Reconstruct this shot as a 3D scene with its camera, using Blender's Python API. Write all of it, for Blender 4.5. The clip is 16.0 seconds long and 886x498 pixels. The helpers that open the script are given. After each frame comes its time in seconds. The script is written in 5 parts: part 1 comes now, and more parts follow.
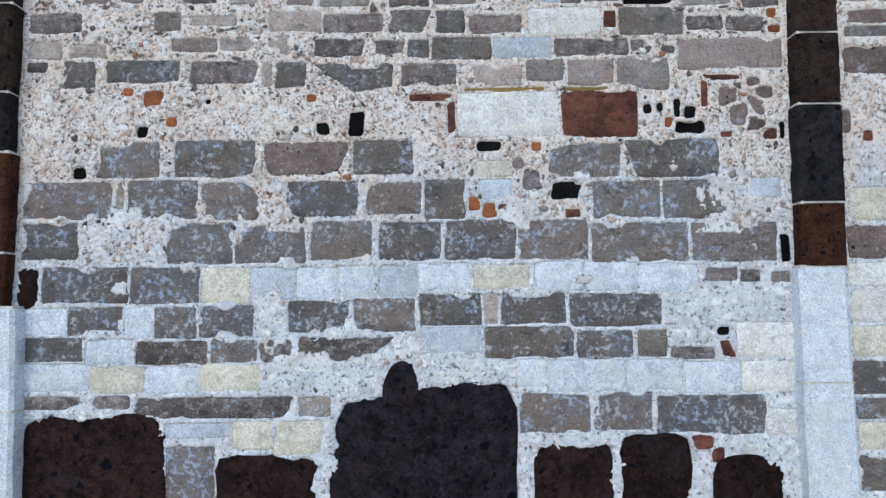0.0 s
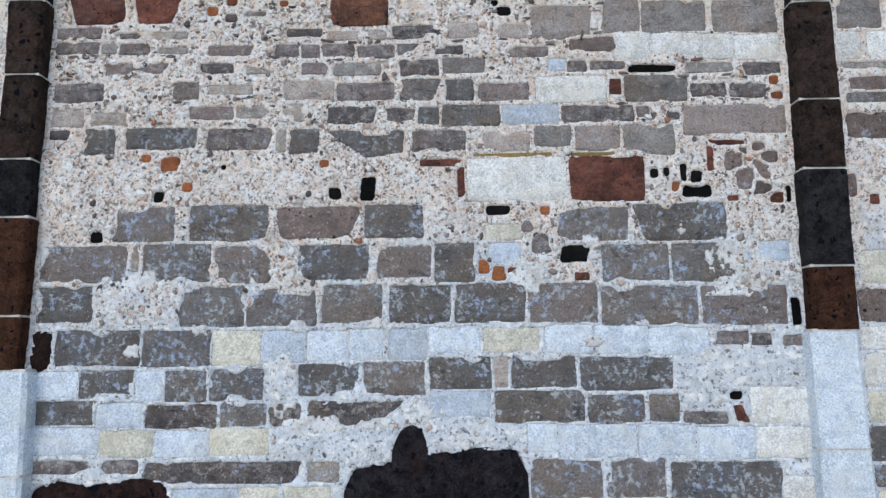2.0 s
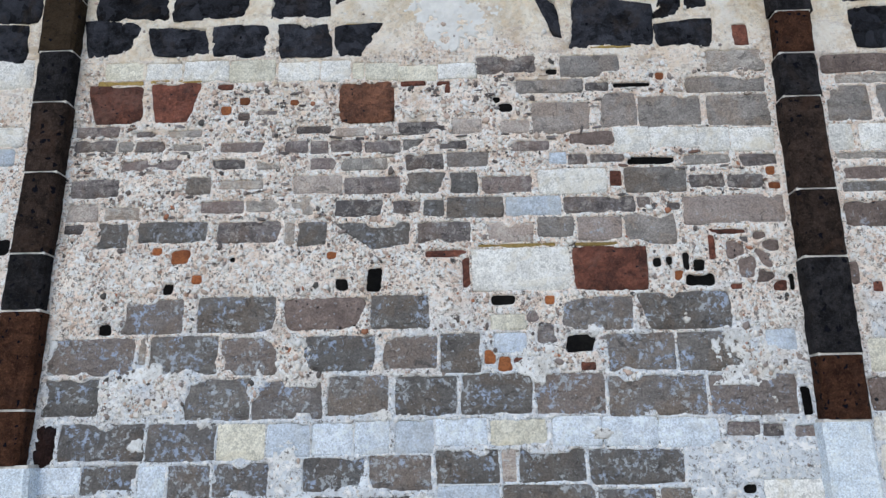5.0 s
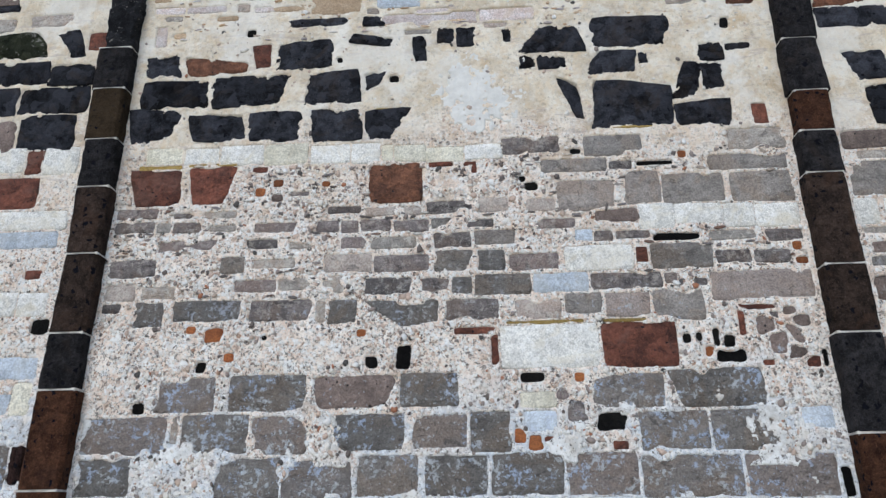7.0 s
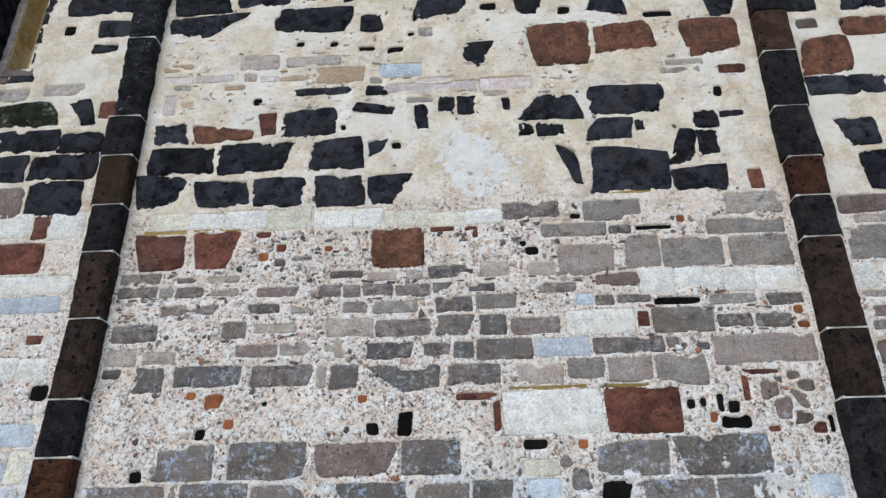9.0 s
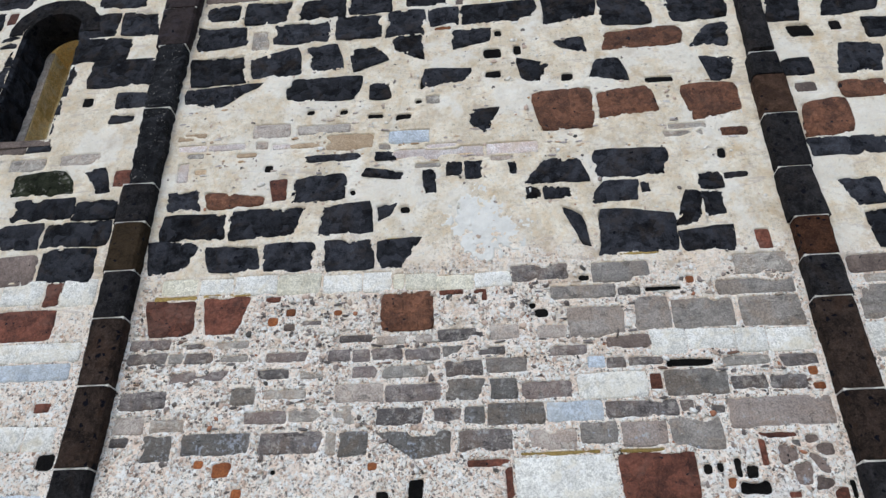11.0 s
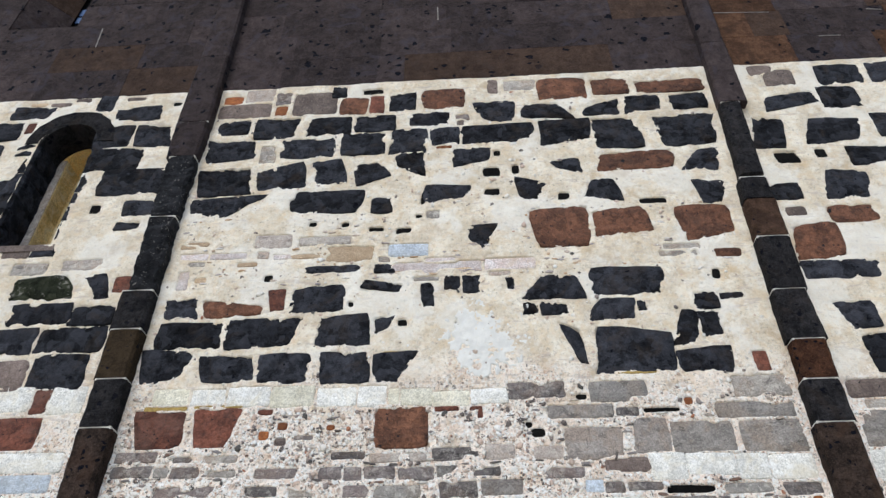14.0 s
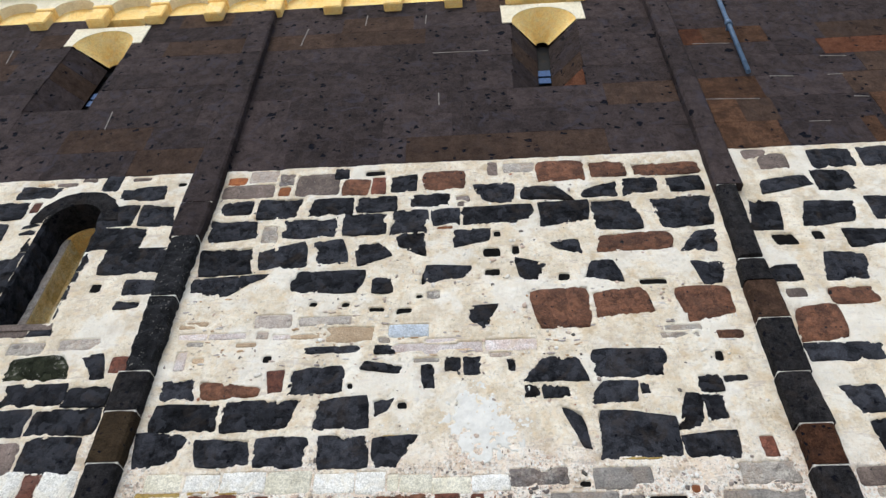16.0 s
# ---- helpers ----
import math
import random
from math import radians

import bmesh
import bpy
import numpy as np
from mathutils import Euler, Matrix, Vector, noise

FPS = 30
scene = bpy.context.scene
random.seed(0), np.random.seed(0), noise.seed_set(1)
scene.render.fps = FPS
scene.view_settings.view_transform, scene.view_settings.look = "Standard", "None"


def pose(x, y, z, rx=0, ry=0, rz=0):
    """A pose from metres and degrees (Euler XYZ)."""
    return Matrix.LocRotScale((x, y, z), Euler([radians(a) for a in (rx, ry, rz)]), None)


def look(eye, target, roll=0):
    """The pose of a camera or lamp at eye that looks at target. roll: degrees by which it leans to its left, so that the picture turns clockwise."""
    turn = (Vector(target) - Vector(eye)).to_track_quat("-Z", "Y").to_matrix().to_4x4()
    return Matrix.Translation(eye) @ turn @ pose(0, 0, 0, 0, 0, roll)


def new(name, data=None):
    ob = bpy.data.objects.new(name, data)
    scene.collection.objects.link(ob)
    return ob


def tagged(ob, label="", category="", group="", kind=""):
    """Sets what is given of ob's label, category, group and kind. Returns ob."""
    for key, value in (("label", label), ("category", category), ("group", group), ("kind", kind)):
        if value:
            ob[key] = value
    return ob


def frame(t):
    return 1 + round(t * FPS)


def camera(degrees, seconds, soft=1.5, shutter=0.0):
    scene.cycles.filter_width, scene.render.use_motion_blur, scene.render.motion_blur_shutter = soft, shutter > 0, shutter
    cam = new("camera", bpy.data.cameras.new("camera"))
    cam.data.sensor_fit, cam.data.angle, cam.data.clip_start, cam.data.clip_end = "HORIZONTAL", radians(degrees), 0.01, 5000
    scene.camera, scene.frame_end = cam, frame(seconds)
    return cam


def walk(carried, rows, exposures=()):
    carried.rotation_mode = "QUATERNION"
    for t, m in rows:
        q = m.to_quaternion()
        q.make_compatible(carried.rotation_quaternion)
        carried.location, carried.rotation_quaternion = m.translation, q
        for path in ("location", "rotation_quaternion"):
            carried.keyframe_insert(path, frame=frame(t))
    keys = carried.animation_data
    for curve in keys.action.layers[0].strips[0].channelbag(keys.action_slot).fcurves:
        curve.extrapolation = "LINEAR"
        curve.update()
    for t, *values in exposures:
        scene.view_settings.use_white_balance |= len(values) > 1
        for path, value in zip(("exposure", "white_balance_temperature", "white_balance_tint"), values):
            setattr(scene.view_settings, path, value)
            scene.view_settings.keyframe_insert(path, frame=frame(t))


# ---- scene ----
# ---- camera ----
cam = camera(64.13, 16.0, soft=1.4)
# seconds, eye x y z, yaw, pitch, roll
ROWS = [
    (0.0, 0.0108, 0.1173, 1.4976, 0.125, 4.342, -0.624),
    (0.5, 0.0113, 0.1113, 1.5072, 0.493, 5.479, -0.588),
    (1.0, 0.0107, 0.1054, 1.5124, 0.680, 6.595, -0.606),
    (1.5, 0.0084, 0.0955, 1.5321, 0.685, 7.499, -0.536),
    (2.0, 0.0132, 0.0894, 1.5390, 0.917, 8.650, -0.556),
    (2.5, 0.0155, 0.0826, 1.5415, 1.132, 9.842, -0.601),
    (3.0, 0.0162, 0.0712, 1.5543, 1.216, 10.708, -0.646),
    (3.5, 0.0152, 0.0607, 1.5648, 1.371, 12.282, -0.677),
    (4.0, 0.0223, 0.0566, 1.5750, 1.302, 13.201, -0.875),
    (6.5, 0.0038, 0.0154, 1.5908, 2.343, 19.221, -0.904),
    (7.0, -0.0029, -0.0017, 1.6004, 3.249, 20.784, -0.765),
    (7.5, -0.0018, -0.0073, 1.6044, 3.430, 21.831, -0.698),
    (8.0, -0.0052, -0.0178, 1.6146, 3.167, 22.907, -0.811),
    (8.5, 0.0005, -0.0228, 1.6191, 3.064, 24.386, -0.813),
    (9.0, -0.0036, -0.0308, 1.6236, 3.263, 25.463, -0.874),
    (9.5, -0.0051, -0.0378, 1.6278, 3.503, 26.823, -1.118),
    (12.0, -0.0120, -0.0543, 1.6378, 4.023, 33.256, -0.977),
    (12.5, -0.0112, -0.0599, 1.6444, 3.931, 34.992, -0.705),
    (13.0, -0.0102, -0.0630, 1.6459, 3.766, 36.136, -0.557),
    (13.5, -0.0084, -0.0735, 1.6510, 3.864, 37.567, -0.080),
    (14.0, -0.0103, -0.0817, 1.6558, 3.457, 38.991, -0.081),
    (14.5, -0.0124, -0.0842, 1.6585, 3.408, 40.681, -0.059),
    (15.0, -0.0121, -0.0860, 1.6657, 3.212, 42.295, -0.152),
    (15.5, -0.0149, -0.0886, 1.6653, 2.919, 43.538, -0.156),
    (16.0, -0.0177, -0.0958, 1.6712, 3.376, 45.219, 0.038),
]
EXPOSURES = [(0.0, 0.03, 5660, 8), (4.0, 0.0, 5800, 8), (9.0, 0.10, 5940, 8), (12.5, 0.16, 6000, 8), (16.0, 0.40, 6220, 8)]
walk(cam, [(t, pose(x, y, z, 90 + pitch, 0, yaw) @ pose(0, 0, 0, 0, 0, roll)) for t, x, y, z, yaw, pitch, roll in ROWS], EXPOSURES)

# ---- light: bright hazy sky in front of the church ----
world = bpy.data.worlds.new("sky")
scene.world = world
world.use_nodes = True
sky = world.node_tree.nodes.new("ShaderNodeTexSky")
sky.sky_type, sky.sun_disc = "NISHITA", False
sky.sun_elevation, sky.sun_rotation = radians(37), radians(197.5)
world.node_tree.links.new(sky.outputs[0], world.node_tree.nodes["Background"].inputs[0])
world.node_tree.nodes["Background"].inputs[1].default_value = 0.11
sun = new("sun", bpy.data.lights.new("sun", "SUN"))
sun.data.energy, sun.data.angle, sun.data.color = 1.3, radians(40), (1.0, 0.94, 0.85)
sun.matrix_world = look((-6, -16, 18), (0, 3, 3))

WALL = 3.2        # plane of the rubble masonry
FRONT = 3.11      # front of the pilasters
EDGE_L, EDGE_R = -1.855, 1.535
TOP = 5.92        # upper edge of the rubble masonry
EAVES = 8.58


# ---- materials ----
def graph(name):
    m = bpy.data.materials.new(name)
    m.use_nodes = True
    return m, m.node_tree.nodes, m.node_tree.links, m.node_tree.nodes["Principled BSDF"]


class Nodes:
    """Short words for the nodes that the stones share."""

    def __init__(self, name):
        self.m, self.n, self.l, self.b = graph(name)
        self.pos = self.n.new("ShaderNodeNewGeometry").outputs["Position"]

    def put(self, socket, value):
        if isinstance(value, bpy.types.NodeSocket):
            self.l.new(value, socket)
        else:
            socket.default_value = value

    def noise(self, scale, detail=4.0, rough=0.6, vector=None, distortion=0.0):
        x = self.n.new("ShaderNodeTexNoise")
        x.inputs["Scale"].default_value, x.inputs["Detail"].default_value = scale, detail
        x.inputs["Roughness"].default_value, x.inputs["Distortion"].default_value = rough, distortion
        self.l.new(vector or self.pos, x.inputs["Vector"])
        return x.outputs["Fac"]

    def bedded(self, scale, flat=6.0, detail=4.0, rough=0.65):
        """Noise drawn out along the courses."""
        x = self.n.new("ShaderNodeVectorMath")
        x.operation = "MULTIPLY"
        x.inputs[1].default_value = (1.0, 1.0, flat)
        self.l.new(self.pos, x.inputs[0])
        return self.noise(scale, detail, rough, x.outputs[0])

    def cells(self, scale, feature="F1", rand=1.0):
        x = self.n.new("ShaderNodeTexVoronoi")
        x.feature = feature
        x.inputs["Scale"].default_value, x.inputs["Randomness"].default_value = scale, rand
        self.l.new(self.pos, x.inputs["Vector"])
        return x

    def ramp(self, fac, a, b, lo=0.0, hi=1.0):
        x = self.n.new("ShaderNodeMapRange")
        x.interpolation_type = "SMOOTHSTEP"
        x.inputs["From Min"].default_value, x.inputs["From Max"].default_value = a, b
        x.inputs["To Min"].default_value, x.inputs["To Max"].default_value = lo, hi
        self.put(x.inputs["Value"], fac)
        return x.outputs[0]

    def mix(self, fac, a, b, kind="MIX"):
        x = self.n.new("ShaderNodeMix")
        x.data_type, x.blend_type = "RGBA", kind
        for key, value in ((0, fac), (6, a), (7, b)):
            if key and not isinstance(value, bpy.types.NodeSocket):
                value = (*value, 1) if len(value) == 3 else value
            self.put(x.inputs[key], value)
        return x.outputs[2]

    def math(self, kind, a, b):
        x = self.n.new("ShaderNodeMath")
        x.operation = kind
        self.put(x.inputs[0], a)
        self.put(x.inputs[1], b)
        return x.outputs[0]

    def random(self):
        return self.n.new("ShaderNodeObjectInfo").outputs["Random"]

    def done(self, colour, height, rough=0.85, strength=0.5, distance=0.004):
        self.put(self.b.inputs["Base Color"], colour)
        self.put(self.b.inputs["Roughness"], rough)
        bump = self.n.new("ShaderNodeBump")
        bump.inputs["Strength"].default_value, bump.inputs["Distance"].default_value = strength, distance
        self.l.new(height, bump.inputs["Height"])
        self.l.new(bump.outputs[0], self.b.inputs["Normal"])
        return self.m


def stone_material(name, dark, light, spread=0.3, lichen=0.0, lichen_colour=(0.47, 0.56, 0.74), pits=0.0, pit_size=45.0, bedding=0.0, streak=0.0, streak_colour=(0.3, 0.24, 0.16), grime=0.0, facets=0.0, hewn=0.0, speckle=0.0):
    """Cut or broken stone: two tones, grain, and where wanted lichen in crusts, open pores, streaks of another tint."""
    g = Nodes(name)
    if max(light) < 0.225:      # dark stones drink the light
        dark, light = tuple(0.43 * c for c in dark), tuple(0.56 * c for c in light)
        streak_colour = tuple(0.6 * c for c in streak_colour)
        g.b.inputs["Specular IOR Level"].default_value = 0.12
    cloud = g.noise(9, 5, 0.65)
    grain = g.noise(130, 3, 0.7)
    mottle = g.noise(26, 6, 0.7, None, 0.6)
    col = g.mix(g.ramp(g.math("ADD", g.math("MULTIPLY", cloud, 0.55), g.math("MULTIPLY", mottle, 0.45)), 0.36, 0.64), dark, light)
    if bedding:
        layers = g.bedded(6.5, 3.2, 6.0, 0.72)
        fissure = g.math("MULTIPLY", g.ramp(g.math("ABSOLUTE", g.math("SUBTRACT", g.bedded(5.0, 4.5, 3.0, 0.6), 0.5), 0.0), 0.004, 0.016, 1, 0), g.ramp(g.noise(11, 3), 0.50, 0.60))
        col = g.mix(g.math("MULTIPLY", g.ramp(layers, 0.54, 0.68), bedding), col, tuple(0.35 * c for c in dark))
        col = g.mix(g.math("MULTIPLY", g.ramp(layers, 0.46, 0.34), bedding * 0.8), col, tuple(min(1.0, 1.5 * c) for c in light))
        warm = g.ramp(g.noise(6, 4, 0.65, None, 0.8), 0.47, 0.60)
        col = g.mix(g.math("MULTIPLY", warm, 0.42), col, (light[0] * 0.92, light[1] * 0.74, light[2] * 0.58))
        kind = g.random()
        col = g.mix(g.ramp(kind, 0.62, 1.0, 0.0, 0.5), col, (light[0] * 0.80, light[1] * 0.68, light[2] * 0.66))
        col = g.mix(g.ramp(kind, 0.0, 0.3, 0.35, 0.0), col, (light[0] * 0.86, light[1] * 0.92, light[2] * 0.98))
        chip = g.math("MULTIPLY", g.ramp(g.noise(13, 5, 0.7, None, 1.0), 0.60, 0.625), 0.65)
        col = g.mix(chip, col, tuple(0.45 * c for c in dark))
        col = g.mix(g.math("MULTIPLY", fissure, 0.4), col, tuple(0.25 * c for c in dark))
    tone = g.ramp(g.random(), 0, 1, 1 - spread, 1 + spread)
    tone = g.math("MULTIPLY", tone, g.ramp(grain, 0.28, 0.72, 0.66, 1.32))
    vec = g.n.new("ShaderNodeCombineColor")
    for k in range(3):
        g.l.new(tone, vec.inputs[k])
    col = g.mix(1.0, col, vec.outputs[0], "MULTIPLY")
    height = g.math("ADD", g.math("ADD", cloud, mottle), g.math("MULTIPLY", grain, 0.4))
    if bedding:
        height = g.math("SUBTRACT", g.math("ADD", height, g.math("MULTIPLY", layers, 0.4)), g.math("MULTIPLY", fissure, 0.6))
    if facets:      # broken faces: lit and shaded tones painted into the colour, plus relief
        warp = g.n.new("ShaderNodeTexNoise")
        warp.inputs["Scale"].default_value, warp.inputs["Detail"].default_value = 14.0, 4
        g.l.new(g.pos, warp.inputs["Vector"])
        bent = g.n.new("ShaderNodeVectorMath")
        bent.operation = "MULTIPLY_ADD"
        bent.inputs[1].default_value = (0.09, 0.09, 0.09)
        g.l.new(warp.outputs["Color"], bent.inputs[0])
        g.l.new(g.pos, bent.inputs[2])
        face = g.cells(17)
        g.l.new(bent.outputs[0], face.inputs["Vector"])
        kind = g.n.new("ShaderNodeSeparateColor")
        g.l.new(face.outputs["Color"], kind.inputs[0])
        col = g.mix(g.ramp(kind.outputs[0], 0.45, 0.95, 0.0, facets), col, tuple(min(1.0, 1.35 * c) for c in light))
        col = g.mix(g.ramp(kind.outputs[1], 0.55, 0.9, 0.0, facets), col, tuple(0.5 * c for c in dark))
        height = g.math("ADD", height, g.math("ADD", g.math("MULTIPLY", kind.outputs[0], 1.4), g.math("MULTIPLY", face.outputs["Distance"], -1.2)))
    if hewn:        # tooled and weathered limestone
        tool = g.noise(22, 9, 0.82, None, 0.5)
        wide = g.noise(6, 4, 0.6, None, 0.6)
        col = g.mix(g.math("MULTIPLY", g.ramp(wide, 0.52, 0.62), hewn * 0.8), col, (light[0] * 0.92, light[1] * 0.87, light[2] * 0.78))
        col = g.mix(g.math("MULTIPLY", g.ramp(tool, 0.57, 0.59), hewn), col, tuple(0.62 * c for c in dark))
        col = g.mix(g.math("MULTIPLY", g.ramp(tool, 0.46, 0.43), hewn), col, tuple(min(0.94, 1.15 * c) for c in light))
        height = g.math("ADD", height, g.math("MULTIPLY", tool, -1.0))
    if speckle:     # crystals and sand grains in the lava
        bits = g.ramp(g.noise(95, 4, 0.75), 0.56, 0.62)
        col = g.mix(g.math("MULTIPLY", bits, speckle), col, tuple(min(1.0, 2.2 * c) for c in light))
        soot = g.ramp(g.noise(40, 6, 0.75), 0.53, 0.58)
        col = g.mix(g.math("MULTIPLY", soot, speckle), col, tuple(0.3 * c for c in dark))
        height = g.math("SUBTRACT", height, g.math("MULTIPLY", soot, 0.8))
    if streak:
        s = g.math("MULTIPLY", g.ramp(g.noise(5, 4, 0.6, None, 1.5), 0.52, 0.68), streak)
        col = g.mix(s, col, streak_colour)
    if grime:
        s = g.math("MULTIPLY", g.ramp(g.noise(24, 8, 0.8), 0.54, 0.57), grime)
        col = g.mix(s, col, (0.62, 0.58, 0.52))
    if lichen:
        patch = g.ramp(g.noise(9, 3, 0.6), 0.66 - 0.22 * lichen, 0.74 - 0.22 * lichen)
        crust = g.ramp(g.noise(42, 6, 0.75), 0.52, 0.555)
        specks = g.math("MULTIPLY", g.ramp(g.noise(62, 3, 0.55), 0.635, 0.655), g.ramp(g.noise(12, 2), 0.42, 0.55))
        s = g.math("MAXIMUM", g.math("MULTIPLY", patch, crust), g.math("MULTIPLY", specks, 0.8))
        tint = g.mix(g.ramp(g.noise(6, 2), 0.42, 0.58), lichen_colour, (0.54, 0.57, 0.60))
        up = g.n.new("ShaderNodeSeparateXYZ")
        g.l.new(g.pos, up.inputs[0])
        rise = g.ramp(up.outputs[2], 2.2, 2.9)
        tint = g.mix(rise, tint, (0.40, 0.375, 0.345))
        s = g.math("MULTIPLY", s, g.ramp(rise, 0, 1, 1, 0.7))
        col = g.mix(g.math("MULTIPLY", s, 0.8), col, tint)
        height = g.math("ADD", height, g.math("MULTIPLY", s, 0.3))
    if pits:
        bend = g.n.new("ShaderNodeTexNoise")
        bend.inputs["Scale"].default_value, bend.inputs["Detail"].default_value = pit_size * 1.3, 3
        g.l.new(g.pos, bend.inputs["Vector"])
        moved = g.n.new("ShaderNodeVectorMath")
        moved.operation = "MULTIPLY_ADD"
        moved.inputs[1].default_value = (1.3 / pit_size,) * 3
        g.l.new(bend.outputs["Color"], moved.inputs[0])
        g.l.new(g.pos, moved.inputs[2])
        p = g.cells(pit_size)
        g.l.new(moved.outputs[0], p.inputs["Vector"])
        near = g.ramp(p.outputs["Distance"], 0.23, 0.29, 1, 0)
        some = g.n.new("ShaderNodeSeparateColor")
        g.l.new(p.outputs["Color"], some.inputs[0])
        s = g.math("MULTIPLY", near, g.ramp(some.outputs[0], 1 - pits, 1.0 - pits + 0.02))
        q = g.cells(pit_size * 0.36)
        g.l.new(moved.outputs[0], q.inputs["Vector"])
        some2 = g.n.new("ShaderNodeSeparateColor")
        g.l.new(q.outputs["Color"], some2.inputs[0])
        s2 = g.math("MULTIPLY", g.ramp(q.outputs["Distance"], 0.16, 0.21, 1, 0), g.ramp(some2.outputs[0], 1 - pits * 0.6, 1.02 - pits * 0.6))
        s = g.math("MAXIMUM", s, s2)
        col = g.mix(s, col, (0.004, 0.0045, 0.009))
        height = g.math("SUBTRACT", height, g.math("MULTIPLY", s, 1.6))
    return g.done(col, height, 0.9, 0.7, 0.006 if max(light) > 0.3 else 0.018)


def mortar_material():
    """Lime mortar full of pebbles: cool limewash low down, pinkish gravel in the middle, cream above."""
    g = Nodes("lime_mortar")
    z = g.n.new("ShaderNodeSeparateXYZ")
    g.l.new(g.pos, z.inputs[0])
    high = g.math("ADD", z.outputs[2], g.math("MULTIPLY", g.math("SUBTRACT", g.noise(1.6, 3), 0.5), 1.3))
    low = g.mix(g.ramp(g.noise(11, 5), 0.35, 0.65), (0.56, 0.59, 0.63), (0.82, 0.87, 0.93))
    mid = g.mix(g.ramp(g.noise(9, 5), 0.35, 0.65), (0.78, 0.63, 0.52), (0.97, 0.88, 0.79))
    top = g.mix(g.ramp(g.noise(6, 5), 0.35, 0.7), (0.64, 0.55, 0.42), (0.87, 0.80, 0.675))
    col = g.mix(g.ramp(high, 1.55, 2.05), low, mid)
    col = g.mix(g.ramp(high, 3.1, 3.7), col, top)
    wash = g.math("MULTIPLY", g.ramp(g.noise(3.2, 4, 0.6), 0.47, 0.56), g.ramp(high, 2.05, 2.4, 1, 0))
    col = g.mix(wash, col, g.mix(g.ramp(g.noise(30, 4), 0.35, 0.65), (0.58, 0.61, 0.65), (0.84, 0.88, 0.93)))
    gravel = g.math("MAXIMUM", g.math("MULTIPLY", g.ramp(high, 1.2, 2.2), g.ramp(high, 3.0, 3.8, 1.0, 0.12)), 0.12)
    height = g.noise(70, 4, 0.7)
    for scale, cover, fade in ((36, 0.6, 1.0), (66, 0.75, 1.0), (110, 0.6, 0.9)):
        c = g.cells(scale)
        part = g.n.new("ShaderNodeSeparateColor")
        g.l.new(c.outputs["Color"], part.inputs[0])
        ramp = g.n.new("ShaderNodeValToRGB")
        ramp.color_ramp.interpolation = "CONSTANT"
        tones = ((0.0, (0.88, 0.84, 0.78)), (0.30, (0.56, 0.44, 0.36)), (0.42, (0.36, 0.30, 0.265)), (0.52, (0.70, 0.55, 0.46)), (0.64, (0.17, 0.145, 0.135)), (0.70, (0.92, 0.91, 0.88)), (0.90, (0.40, 0.24, 0.16)), (0.95, (0.05, 0.05, 0.05)))
        e = ramp.color_ramp.elements
        e[0].position, e[0].color = tones[0][0], (*tones[0][1], 1)
        e[1].position, e[1].color = tones[1][0], (*tones[1][1], 1)
        for at, tint in tones[2:]:
            e.new(at).color = (*tint, 1)
        g.l.new(part.outputs[1], ramp.inputs[0])
        there = g.math("MULTIPLY", g.ramp(c.outputs["Distance"], 0.40, 0.47, 1, 0), g.ramp(part.outputs[0], 1 - cover, 1.05 - cover))
        there = g.math("MULTIPLY", there, g.math("MULTIPLY", g.math("MULTIPLY", gravel, fade), g.ramp(wash, 0, 1, 1, 0.2)))
        there = g.math("MULTIPLY", there, g.ramp(g.noise(4, 3, 0.6), 0.36, 0.52, 0.35, 1.0))
        col = g.mix(there, col, ramp.outputs[0])
        height = g.math("ADD", height, g.math("MULTIPLY", there, 0.6))
    grit = g.math("MULTIPLY", g.ramp(g.noise(52, 6, 0.8), 0.56, 0.585), g.ramp(high, 2.2, 3.3, 0.85, 0.28))
    col = g.mix(grit, col, (0.115, 0.098, 0.085))
    chalk = g.math("MULTIPLY", g.ramp(g.noise(30, 7, 0.8), 0.53, 0.55), g.ramp(high, 2.9, 3.6, 0.95, 0.2))
    col = g.mix(chalk, col, (0.95, 0.94, 0.92))
    height = g.math("ADD", height, g.math("MULTIPLY", chalk, 0.5))
    holes = g.ramp(g.math("ADD", g.noise(46, 5, 0.7), g.ramp(high, 2.9, 3.6, 0.03, 0.0)), 0.63, 0.655)
    col = g.mix(g.math("MULTIPLY", holes, g.ramp(high, 2.9, 3.6, 0.8, 0.45)), col, (0.10, 0.085, 0.07))
    ochre = g.math("MULTIPLY", g.ramp(g.noise(7, 6, 0.7), 0.56, 0.68), g.ramp(high, 2.6, 3.6, 0.15, 0.6))
    col = g.mix(ochre, col, (0.50, 0.36, 0.20))
    cream = g.math("MULTIPLY", g.ramp(g.noise(16, 5, 0.65), 0.48, 0.62), g.ramp(high, 2.9, 3.6, 0.0, 0.4))
    col = g.mix(cream, col, (0.72, 0.56, 0.36))
    flakes = g.math("MULTIPLY", g.ramp(g.bedded(7, 5, 4), 0.60, 0.64), g.ramp(high, 2.7, 3.4, 0.0, 0.5))
    col = g.mix(flakes, col, (0.50, 0.42, 0.38))
    lime = g.math("MULTIPLY", g.ramp(g.noise(2.6, 5, 0.65), 0.50, 0.58), g.ramp(high, 3.2, 3.7, 0.0, 0.55))
    col = g.mix(lime, col, (0.84, 0.82, 0.77))
    stain = g.math("MULTIPLY", g.ramp(g.noise(3.5, 5, 0.65), 0.55, 0.72), 0.35)
    col = g.mix(stain, col, (0.50, 0.42, 0.34))
